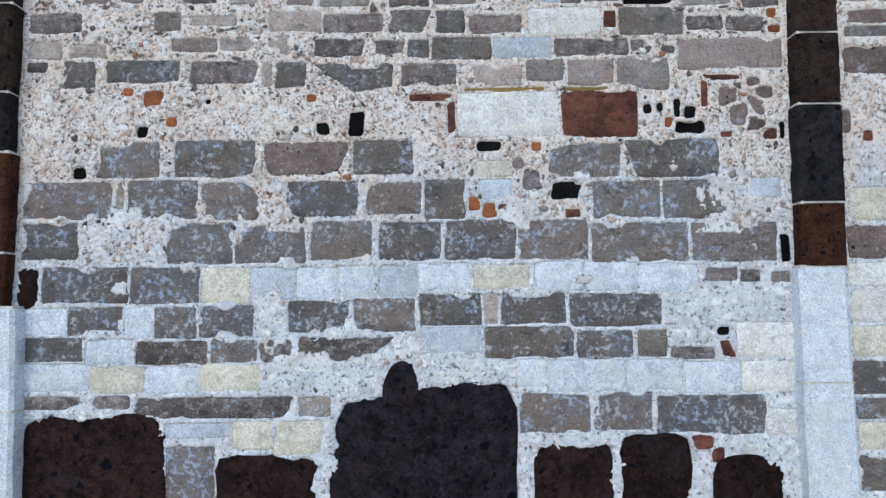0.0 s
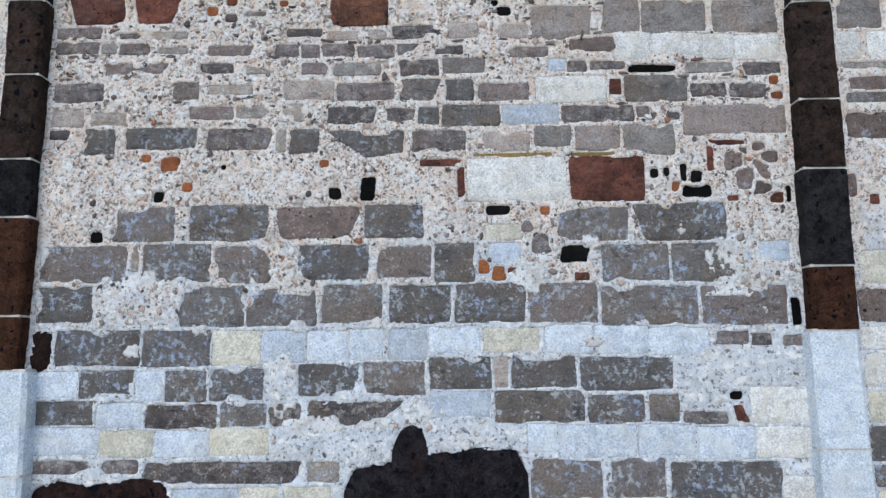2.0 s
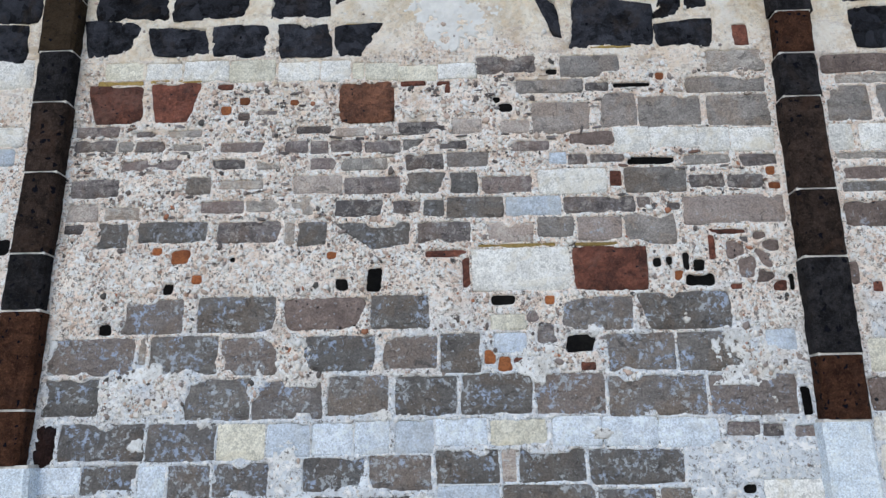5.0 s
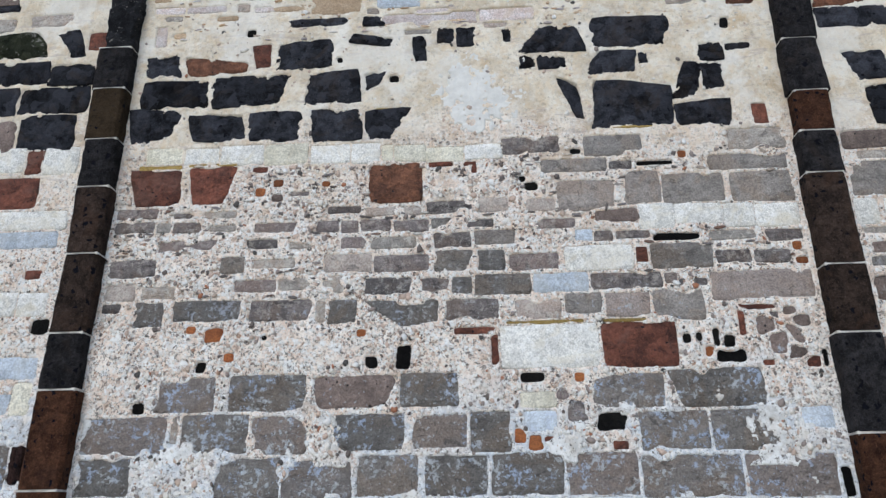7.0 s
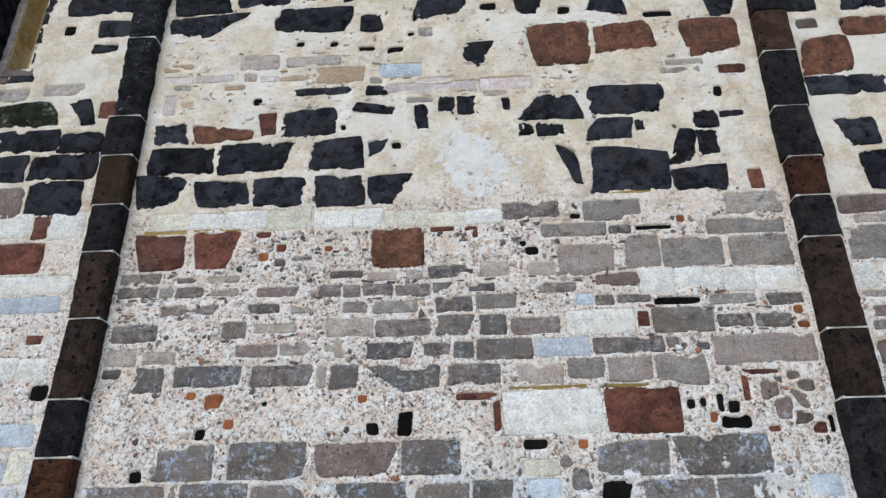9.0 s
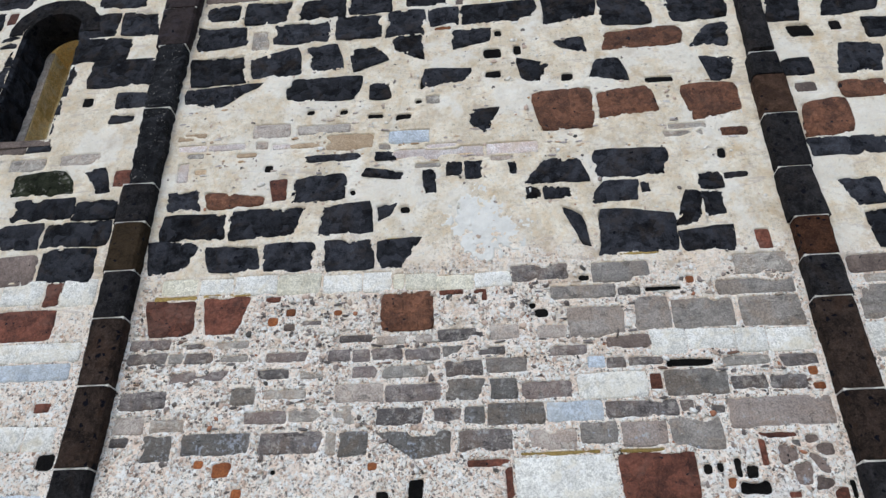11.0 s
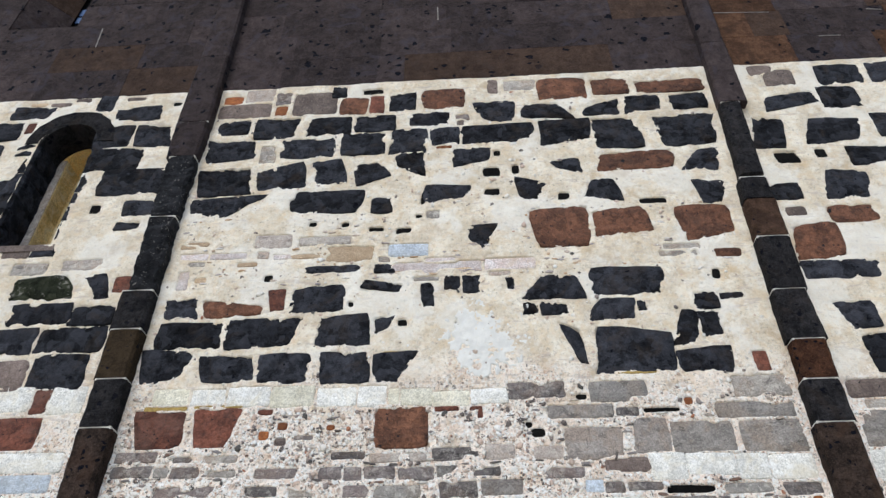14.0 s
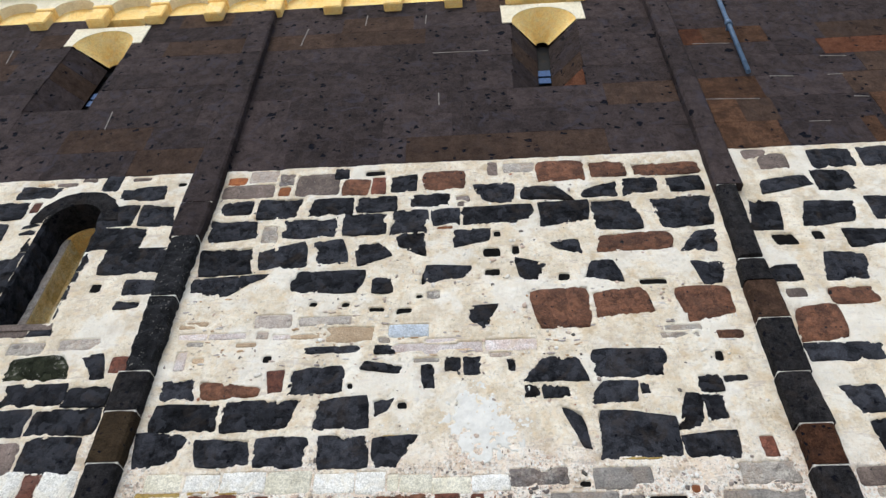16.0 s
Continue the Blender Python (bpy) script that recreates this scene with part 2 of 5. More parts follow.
    height = g.math("SUBTRACT", height, g.math("MULTIPLY", holes, 1.0))
    return g.done(col, height, 0.92, 0.7, 0.006)


def smear_material():
    """Chalky lime plaster with sand grains and pinholes."""
    g = Nodes("white_lime_plaster")
    body = g.noise(13, 6, 0.7)
    col = g.mix(g.ramp(body, 0.36, 0.60), (0.56, 0.55, 0.53), (0.84, 0.845, 0.84))
    col = g.mix(g.ramp(g.noise(5, 4), 0.52, 0.66, 0.0, 0.5), col, (0.70, 0.63, 0.54))
    sand = g.ramp(g.noise(48, 7, 0.82), 0.56, 0.58)
    col = g.mix(g.math("MULTIPLY", sand, 0.85), col, (0.22, 0.20, 0.18))
    pins = g.ramp(g.noise(48, 5, 0.7), 0.64, 0.66)
    col = g.mix(g.math("MULTIPLY", pins, 0.85), col, (0.05, 0.045, 0.04))
    height = g.math("SUBTRACT", g.math("ADD", body, g.noise(70, 4, 0.7)), pins)
    return g.done(col, height, 0.92, 0.7, 0.006)


def pebble_material():
    g = Nodes("loose_pebbles")
    ramp = g.n.new("ShaderNodeValToRGB")
    ramp.color_ramp.interpolation = "CONSTANT"
    e = ramp.color_ramp.elements
    e[0].position, e[0].color = 0.0, (0.86, 0.82, 0.76, 1)
    e[1].position, e[1].color = 0.34, (0.56, 0.44, 0.36, 1)
    for at, tint in ((0.5, (0.30, 0.25, 0.23)), (0.62, (0.66, 0.50, 0.41)), (0.76, (0.12, 0.10, 0.095)), (0.85, (0.92, 0.91, 0.89)), (0.95, (0.4, 0.16, 0.08)), (0.97, (0.05, 0.05, 0.05))):
        e.new(at).color = (*tint, 1)
    geo = g.n.new("ShaderNodeNewGeometry")
    g.l.new(geo.outputs["Random Per Island"], ramp.inputs[0])
    grain = g.noise(160, 3)
    col = g.mix(g.ramp(grain, 0.2, 0.8, 0.35, 0.0), ramp.outputs[0], (0.2, 0.17, 0.14))
    return g.done(col, grain, 0.85, 0.4, 0.003)


def plain(name, colour, rough=0.5, metal=0.0, scale=30.0, depth=0.35):
    g = Nodes(name)
    n = g.noise(scale, 5, 0.65)
    col = g.mix(g.ramp(n, 0.3, 0.7), tuple(c * (1 - depth) for c in colour), tuple(c * (1 + depth * 0.5) for c in colour))
    g.b.inputs["Metallic"].default_value = metal
    g.b.inputs["Specular IOR Level"].default_value = 0.2
    return g.done(col, n, rough, 0.3, 0.003)


MAT = {
    "g": stone_material("grey_brick", (0.135, 0.125, 0.117), (0.232, 0.216, 0.202), 0.24, 0.9, bedding=0.45),
    "G": stone_material("lichened_grey_brick", (0.125, 0.118, 0.114), (0.228, 0.215, 0.208), 0.2, 1.1, bedding=0.4),
    "h": stone_material("pale_worn_brick", (0.190, 0.174, 0.162), (0.330, 0.302, 0.280), 0.16, 0.35, bedding=0.5),
    "p": stone_material("dark_grey_brick", (0.085, 0.074, 0.074), (0.230, 0.204, 0.198), 0.36, 0.4, grime=0.35, bedding=0.8),
    "v": stone_material("purple_brown_brick", (0.118, 0.090, 0.080), (0.232, 0.180, 0.158), 0.25, 0.15, pits=0.1, pit_size=60),
    "l": stone_material("pale_grey_brick", (0.270, 0.245, 0.225), (0.42, 0.385, 0.35), 0.25, 0.4, grime=0.65, bedding=0.6),
    "w": stone_material("white_limestone", (0.56, 0.62, 0.70), (0.76, 0.82, 0.90), 0.08, streak=0.25, streak_colour=(0.62, 0.61, 0.57), hewn=0.6),
    "W": stone_material("weathered_white_limestone", (0.64, 0.63, 0.60), (0.86, 0.85, 0.81), 0.08, streak=0.4, streak_colour=(0.66, 0.58, 0.42), hewn=0.6),
    "c": stone_material("cream_limestone", (0.58, 0.55, 0.45), (0.80, 0.77, 0.66), 0.10, streak=0.4, streak_colour=(0.62, 0.58, 0.44), hewn=0.6),
    "b": stone_material("pale_blue_grey_stone", (0.40, 0.45, 0.52), (0.62, 0.68, 0.76), 0.12, 0.5, (0.62, 0.70, 0.84), streak=0.3, streak_colour=(0.45, 0.44, 0.42), hewn=0.4),
    "d": stone_material("dark_basalt", (0.009, 0.010, 0.014), (0.078, 0.082, 0.102), 0.40, pits=0.1, pit_size=30, streak=0.45, streak_colour=(0.076, 0.058, 0.047), facets=0.42),
    # k: slabs whose near-black colour paints the shade inside open holes
    "k": stone_material("black_hole_shade", (0.006, 0.006, 0.007), (0.018, 0.017, 0.016), 0.3),
    "m": stone_material("maroon_lava", (0.020, 0.012, 0.011), (0.070, 0.037, 0.033), 0.2, pits=0.5, pit_size=24, streak=0.4, streak_colour=(0.058, 0.052, 0.062), speckle=0.4),
    "r": stone_material("red_brown_tufa", (0.066, 0.027, 0.016), (0.228, 0.098, 0.054), 0.25, pits=0.12, pit_size=34, streak=0.45, streak_colour=(0.085, 0.044, 0.030), facets=0.3, speckle=0.2),
    "R": stone_material("maroon_brick", (0.070, 0.024, 0.016), (0.227, 0.080, 0.050), 0.30, pits=0.08, pit_size=50, streak=0.45, streak_colour=(0.20, 0.105, 0.080), facets=0.3, speckle=0.15),
    "o": stone_material("terracotta_shard", (0.17, 0.050, 0.016), (0.31, 0.110, 0.036), 0.45),
    "y": stone_material("ochre_lichened_stone", (0.24, 0.16, 0.04), (0.36, 0.26, 0.09), 0.2),
    "t": stone_material("tan_stone", (0.42, 0.30, 0.19), (0.56, 0.43, 0.30), 0.2),
    "n": stone_material("pinkish_marble", (0.52, 0.42, 0.39), (0.74, 0.70, 0.70), 0.15, streak=0.6, streak_colour=(0.55, 0.42, 0.30)),
    "M": stone_material("mossy_stone", (0.020, 0.026, 0.012), (0.085, 0.095, 0.060), 0.2, 0.6, (0.16, 0.18, 0.10), facets=0.5),
    "N": stone_material("blue_black_lava", (0.014, 0.013, 0.017), (0.058, 0.050, 0.062), 0.1, pits=0.5, pit_size=24, streak=0.6, streak_colour=(0.062, 0.034, 0.029), speckle=0.4),
}
MORTAR = mortar_material()
PEBBLES = pebble_material()
PLASTERED = smear_material()
SMOOTH = plain("smooth_lime_plaster", (0.75, 0.74, 0.71), 0.92, scale=14.0, depth=0.12)
THIN = plain("grey_pointing", (0.23, 0.21, 0.20), 0.9)
POINTING = plain("white_joint", (0.70, 0.67, 0.62), 0.9)
BLOCK = {
    "brown": stone_material("brown_trachyte", (0.034, 0.024, 0.020), (0.104, 0.070, 0.055), 0.15, pits=0.45, pit_size=26, streak=0.5, streak_colour=(0.095, 0.052, 0.034), speckle=0.3),
    "olive": stone_material("olive_brown_trachyte", (0.052, 0.034, 0.018), (0.090, 0.062, 0.036), 0.12, pits=0.2, pit_size=48),
    "rust": stone_material("rust_red_trachyte", (0.064, 0.026, 0.015), (0.155, 0.070, 0.039), 0.12, pits=0.45, pit_size=28, streak=0.4, streak_colour=(0.085, 0.043, 0.03), speckle=0.3),
    "black": stone_material("black_trachyte", (0.014, 0.014, 0.017), (0.062, 0.058, 0.062), 0.2, pits=0.5, pit_size=24, streak=0.4, streak_colour=(0.06, 0.044, 0.036), speckle=0.25),
    "white": stone_material("whitewashed_limestone", (0.58, 0.65, 0.73), (0.78, 0.85, 0.92), 0.04, streak=0.25, streak_colour=(0.62, 0.63, 0.62), hewn=0.5),
    "tawny": stone_material("tawny_trachyte", (0.070, 0.040, 0.026), (0.170, 0.098, 0.066), 0.12, pits=0.2, pit_size=30, streak=0.6, streak_colour=(0.06, 0.035, 0.028)),
    "rough": stone_material("rough_basalt", (0.014, 0.015, 0.019), (0.050, 0.051, 0.058), 0.2, 0.12, (0.2, 0.22, 0.26), facets=0.35),
}
ASHLAR = {
    "plain": stone_material("dark_ashlar", (0.066, 0.050, 0.050), (0.112, 0.085, 0.086), 0.20, pits=0.34, pit_size=14, streak=0.5, streak_colour=(0.094, 0.086, 0.114)),
    "warm": stone_material("brown_ashlar", (0.090, 0.056, 0.042), (0.140, 0.089, 0.066), 0.15, pits=0.25, pit_size=14, streak=0.4, streak_colour=(0.09, 0.065, 0.058)),
    "rusty": stone_material("rust_stained_ashlar", (0.110, 0.056, 0.034), (0.205, 0.108, 0.064), 0.2, pits=0.2, pit_size=14, streak=0.5, streak_colour=(0.07, 0.042, 0.03)),
    "red": stone_material("red_ashlar", (0.140, 0.050, 0.026), (0.222, 0.092, 0.050), 0.2, pits=0.12, pit_size=18, streak=0.3, streak_colour=(0.14, 0.07, 0.05)),
}
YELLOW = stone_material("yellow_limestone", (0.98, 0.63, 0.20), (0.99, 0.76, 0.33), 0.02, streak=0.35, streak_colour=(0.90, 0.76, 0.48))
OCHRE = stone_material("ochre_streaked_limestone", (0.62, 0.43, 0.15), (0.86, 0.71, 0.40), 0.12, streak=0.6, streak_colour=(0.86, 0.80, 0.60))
PALE = stone_material("pale_limestone", (0.80, 0.72, 0.54), (0.90, 0.84, 0.68), 0.05)
PIPE = plain("blue_grey_paint", (0.10, 0.16, 0.26), 0.45)
GLASS = plain("black_glass", (0.006, 0.007, 0.010), 0.6)
BLUE = plain("sky_reflection_blue", (0.05, 0.11, 0.26), 0.4)
ROOF = plain("clay_roof", (0.34, 0.15, 0.08), 0.9)
EARTH = plain("pale_bounce_ground", (0.84, 0.77, 0.65), 0.95, scale=3.0)
PLASTER = plain("plain_back_wall", (0.25, 0.22, 0.19), 0.95, scale=4.0)


# ---- building blocks ----
def mesh_object(name, bm, material, parent=None, label="", category="", group="", kind=""):
    data = bpy.data.meshes.new(name)
    bm.normal_update()
    bm.to_mesh(data)
    bm.free()
    data.materials.append(material)
    ob = new(name, data)
    ob.parent = parent
    return tagged(ob, label, category, group, kind)


def part(name, bm, material, parent, label=""):
    return mesh_object(name, bm, material, parent, label)


def empty(name, at, label, category, kind="", group=""):
    ob = new(name)
    ob.location = at
    return tagged(ob, label, category, group, kind)


def box(bm, x0, x1, y0, y1, z0, z1, bevel=0.0):
    made = bmesh.ops.create_cube(bm, size=1.0, matrix=Matrix.Translation(((x0 + x1) / 2, (y0 + y1) / 2, (z0 + z1) / 2)) @ Matrix.Diagonal((x1 - x0, y1 - y0, z1 - z0, 1)))
    if bevel:
        edges = list({e for v in made["verts"] for e in v.link_edges})
        bmesh.ops.bevel(bm, geom=edges, offset=bevel, segments=2, affect="EDGES")
    return bm


def prism(bm, points, y0, y1):
    """A solid whose outline in the wall's plane is the given list of (x, z)."""
    a = [bm.verts.new((x, y0, z)) for x, z in points]
    b = [bm.verts.new((x, y1, z)) for x, z in points]
    n = len(points)
    bm.faces.new(a)
    bm.faces.new(b[::-1])
    for i in range(n):
        bm.faces.new((a[i], b[i], b[(i + 1) % n], a[(i + 1) % n]))
    bmesh.ops.recalc_face_normals(bm, faces=bm.faces)
    return bm


# rounding of the corners, wander of the outline, height over the bed, for each sort of stone
SHAPE = {"g": (0.010, 0.008, 0.002), "G": (0.010, 0.008, 0.002), "h": (0.010, 0.008, 0.002), "p": (0.016, 0.011, 0.001), "v": (0.02, 0.008, 0.003),
         "l": (0.012, 0.010, 0.001), "w": (0.008, 0.006, 0.003), "W": (0.008, 0.005, 0.004), "c": (0.008, 0.007, 0.003),
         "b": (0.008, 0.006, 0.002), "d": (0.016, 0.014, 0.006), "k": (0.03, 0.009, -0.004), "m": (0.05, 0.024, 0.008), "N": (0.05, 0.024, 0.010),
         "r": (0.018, 0.012, 0.006), "R": (0.012, 0.007, 0.003), "o": (0.022, 0.008, 0.002), "y": (0.008, 0.006, 0.003),
         "t": (0.02, 0.010, 0.001), "n": (0.012, 0.010, 0.001), "M": (0.03, 0.018, 0.008)}
NAMES = {"g": "brick", "h": "worn_brick", "G": "brick", "p": "dark_brick", "v": "purple_brick", "l": "pale_brick", "w": "limestone_block", "W": "limestone_block",
         "c": "cream_block", "b": "blue_grey_block", "d": "basalt_stone", "k": "black_stone", "m": "lava_block", "N": "lava_block", "r": "tufa_stone",
         "R": "maroon_brick", "o": "terracotta_shard", "y": "ochre_slab", "t": "tan_stone", "n": "marble_strip", "M": "mossy_stone"}
COURSES = {"wall_centre": [], "wall_west": [], "wall_east": []}


def lay(wall, sort, *stones):
    """Sets down stones of one sort in a wall: centre x and z, width, height; for odd shapes also lean, slope, wedge and taper."""
    COURSES[wall] += [(sort, *s, 0, 0, 0, 0)[:9] for s in stones]


def stone_mesh(w, h, sort, rng, lean=0, slope=0, wedge=0, taper=0):
    """A slab with a wandering, rounded outline, a worn edge and an uneven face."""
    corner, wander, proud = SHAPE[sort]
    wander *= min(1.0, min(w, h) / 0.12)
    n, grow = 24, 0.002 + wander * 0.5
    w, h = w + 2 * grow, h + 2 * grow
    sharp = 14.0 if corner < 0.018 else 6.0
    relief = {"d": 0.009, "m": 0.012, "N": 0.012, "r": 0.006, "M": 0.012}.get(sort, 0.002)
    tilt = (rng.uniform(-1, 1) * relief, rng.uniform(-1, 1) * relief)
    phase = [rng.uniform(0, 6.28) for _ in range(3)]
    rings = []
    for shrink, y in ((0.0, 0.035), (0.0, -proud + 0.005), (min(0.006, 0.14 * min(w, h)), -proud), (0.24 * min(w, h), -proud - relief * 0.4)):
        ring = []
        for i in range(n):
            a = 2 * math.pi * i / n
            c, s = math.cos(a), math.sin(a)
            k = (abs(c) ** sharp + abs(s) ** sharp) ** (-1 / sharp)
            k *= 1 + wander * 1.2 / max(min(w, h), 0.05) * (math.sin(3 * a + phase[0]) * 0.5 + math.sin(5 * a + phase[1]) * 0.4) * 0.5
            x, z = k * c * (w / 2 - shrink), k * s * (h / 2 - shrink)
            dy = (tilt[0] * 2 * x / w + tilt[1] * 2 * z / h + rng.uniform(-1, 1) * relief * 0.5) if y < 0.03 else 0
            x, z = x * (1 + taper * 2 * z / h), z * (1 + wedge * 2 * x / w)
            ring.append((x + lean * z, y + dy, z + slope * x))
        rings.append(ring)
    verts = [v for ring in rings for v in ring] + [(0, -proud - relief * rng.uniform(0.2, 0.8), 0)]
    faces = [tuple(range(n))]
    for r in range(3):
        for i in range(n):
            j = (i + 1) % n
            faces.append((r * n + i, (r + 1) * n + i, (r + 1) * n + j, r * n + j))
    faces += [(3 * n + i, 4 * n, 3 * n + (i + 1) % n) for i in range(n)]
    data = bpy.data.meshes.new(NAMES[sort])
    data.from_pydata(verts, [], faces)
    data.materials.append(MAT[sort])
    data.polygons.foreach_set("use_smooth", [False] + [True] * (len(faces) - 1))
    return data


def lattice(x, z, scale, seed):
    """Smooth value noise from -1 to 1 over arrays of x and z."""
    rng = np.random.default_rng(seed)
    table = rng.uniform(-1, 1, (257, 257))
    u, v = x * scale + 1000.37, z * scale + 1000.71
    i, j = np.floor(u).astype(int), np.floor(v).astype(int)
    fu, fv = u - i, v - j
    fu, fv = fu * fu * (3 - 2 * fu), fv * fv * (3 - 2 * fv)
    i, j = i % 256, j % 256
    return (table[i, j] * (1 - fu) + table[i + 1, j] * fu) * (1 - fv) + (table[i, j + 1] * (1 - fu) + table[i + 1, j + 1] * fu) * fv


def smooth(a, b, x):
    t = np.clip((x - a) / (b - a), 0, 1)
    return t * t * (3 - 2 * t)


def mortar_bed(name, x0, x1, z0, z1, step, stones, seed, label, opening=None):
    """The mortar of a bay: it stands between the stones, laps over their edges and draws back behind their faces."""
    nx, nz = int((x1 - x0) / step) + 1, int((z1 - z0) / step) + 1
    X, Z = np.meshgrid(np.linspace(x0, x1, nx), np.linspace(z0, z1, nz))
    fine = 0.6 * lattice(X, Z, 45, seed) + 0.4 * lattice(X, Z, 95, seed + 1)
    coarse = lattice(X, Z, 14, seed + 2)
    wide = lattice(X, Z, 4, seed + 3)
    jag = 0.6 * lattice(X, Z, 27, seed + 5) + 0.55 * np.abs(lattice(X, Z, 52, seed + 6)) + 0.35 * lattice(X, Z, 120, seed + 7)
    bite = 0.016 * smooth(0.45, 0.8, lattice(X, Z, 19, seed + 8))
    near, other, joint = np.full(X.shape, 0.08), np.full(X.shape, 0.09), np.zeros(X.shape)
    lap = 0.022 * smooth(0.42, 0.85, lattice(X, Z, 8, seed + 4) + 0.35 * coarse)   # where mortar laps over the stones
    rng = random.Random(seed)
    for sort, cx, cz, w, h, lean, slope, wedge, taper in stones:
        corner, wander, proud = SHAPE[sort]
        small = min(1.0, min(w, h) / 0.12)
        wander *= small
        corner = min(max(corner, 0.12 * min(w, h)) if sort in "mN" else corner * 0.6, 0.45 * min(w, h))
        m = 0.06 + 0.5 * (abs(lean) * h + abs(slope) * w + abs(wedge) * h + abs(taper) * w)
        i0, i1 = np.searchsorted(X[0], (cx - w / 2 - m, cx + w / 2 + m))
        j0, j1 = np.searchsorted(Z[:, 0], (cz - h / 2 - m, cz + h / 2 + m))
        if i1 <= i0 or j1 <= j0:
            continue
        s = np.s_[j0:j1, i0:i1]
        shift = rng.uniform(-0.2, 0.2) * (1 if sort in "dmrkpM" and not lean else 0.2)
        lx = X[s] - cx - (lean + shift) * (Z[s] - cz)
        lz = Z[s] - cz - slope * (X[s] - cx)
        qx = np.abs(lx) - np.maximum(w / 2 * (1 + taper * np.clip(2 * lz / h, -1, 1)), 0.004) + corner
        qz = np.abs(lz) - np.maximum(h / 2 * (1 + wedge * np.clip(2 * lx / w, -1, 1)), 0.004) + corner
        d = np.hypot(np.maximum(qx, 0), np.maximum(qz, 0)) + np.minimum(np.maximum(qx, qz), 0) - corner
        d = d + wander * (0.5 * coarse[s] + 0.75 * jag[s] + 0.3 * fine[s]) + {"d": 0.005, "r": 0.003}.get(sort, 0) + small * bite[s] * {"d": 1, "r": 0.7, "m": 0.8, "N": 0.8, "p": 0.8, "l": 0.6, "v": 0.7}.get(sort, 0.25) + lap[s] * {"g": 1, "G": 1, "h": 1, "p": 1.2, "l": 1.2, "d": 0.6}.get(sort, 0.25)
        wide_joint = {"d": 0.020, "m": 0.0, "N": 0.0, "w": 0.010, "W": 0.010, "c": 0.010, "b": 0.010}.get(sort, 0.020)
        first = d < near[s]
        other[s] = np.where(first, near[s], np.minimum(other[s], d))
        joint[s] = np.where(first, wide_joint, joint[s])
        near[s] = np.where(first, d, near[s])
    near = np.maximum(near, joint * (1 + 0.3 * coarse) - (other - near))     # a joint between stones that touch
    level = 0.005 + 0.0035 * fine + 0.004 * coarse + 0.004 * wide
    # wide gaps of mortar swell a little
    level = level + 0.006 * smooth(0.01, 0.07, near)
    height = -0.022 + (level + 0.022) * smooth(-0.011, 0.007, near)
    keep = np.ones((nz - 1, nx - 1), bool)
    if opening:
        cx, half, low, spring = opening
        mx, mz = (X[:-1, :-1] + X[1:, 1:]) / 2, (Z[:-1, :-1] + Z[1:, 1:]) / 2
        inside = (np.abs(mx - cx) < half) & (mz > low) & (mz < spring)
        inside |= (np.hypot(mx - cx, mz - spring) < half) & (mz >= spring)
        keep &= ~inside
    co = np.stack([X, WALL - height, Z], -1).reshape(-1, 3)
    a = (np.arange(nz - 1)[:, None] * nx + np.arange(nx - 1))[keep]
    quads = np.stack([a, a + 1, a + nx + 1, a + nx], -1)
    data = bpy.data.meshes.new(name)
    data.vertices.add(len(co))
    data.vertices.foreach_set("co", co.ravel())
    data.loops.add(quads.size)
    data.loops.foreach_set("vertex_index", quads.ravel())
    data.polygons.add(len(quads))
    data.polygons.foreach_set("loop_start", np.arange(0, quads.size, 4))
    data.update(calc_edges=True)
    data.polygons.foreach_set("use_smooth", np.ones(len(quads), bool))
    # the solid core behind the bed
    bm = bmesh.new()
    bm.from_mesh(data)
    y0, y1 = WALL + 0.045, WALL + 0.75
    if opening:
        cx, half, low, spring = opening
        top = spring + half
        for a0, a1, b0, b1 in ((x0, cx - half, z0, z1), (cx + half, x1, z0, z1), (cx - half, cx + half, z0, low), (cx - half, cx + half, top, z1)):
            box(bm, a0, a1, y0, y1, b0, b1)
    else:
        box(bm, x0, x1, y0, y1, z0, z1)
    bm.to_mesh(data)
    bm.free()
    data.materials.append(MORTAR)
    wall = tagged(new(name, data), label, "wall", kind="structure")
    for sort, cx, cz, w, h, *odd in stones:
        ob = new(NAMES[sort], stone_mesh(w, h, sort, rng, *odd))
        ob.location = (cx, WALL, cz)
        ob.parent = wall
    return wall, near, X, Z


# ---- ground ----
# out of view; made very pale so it bounces light up under the soffits
bm = bmesh.new()
bmesh.ops.create_grid(bm, x_segments=60, y_segments=60, size=400)
for v in bm.verts:
    v.co.z = 0.0
mesh_object("ground", bm, EARTH, label="unseen ground in front of the church, kept pale to bounce light upward", category="ground", kind="structure")

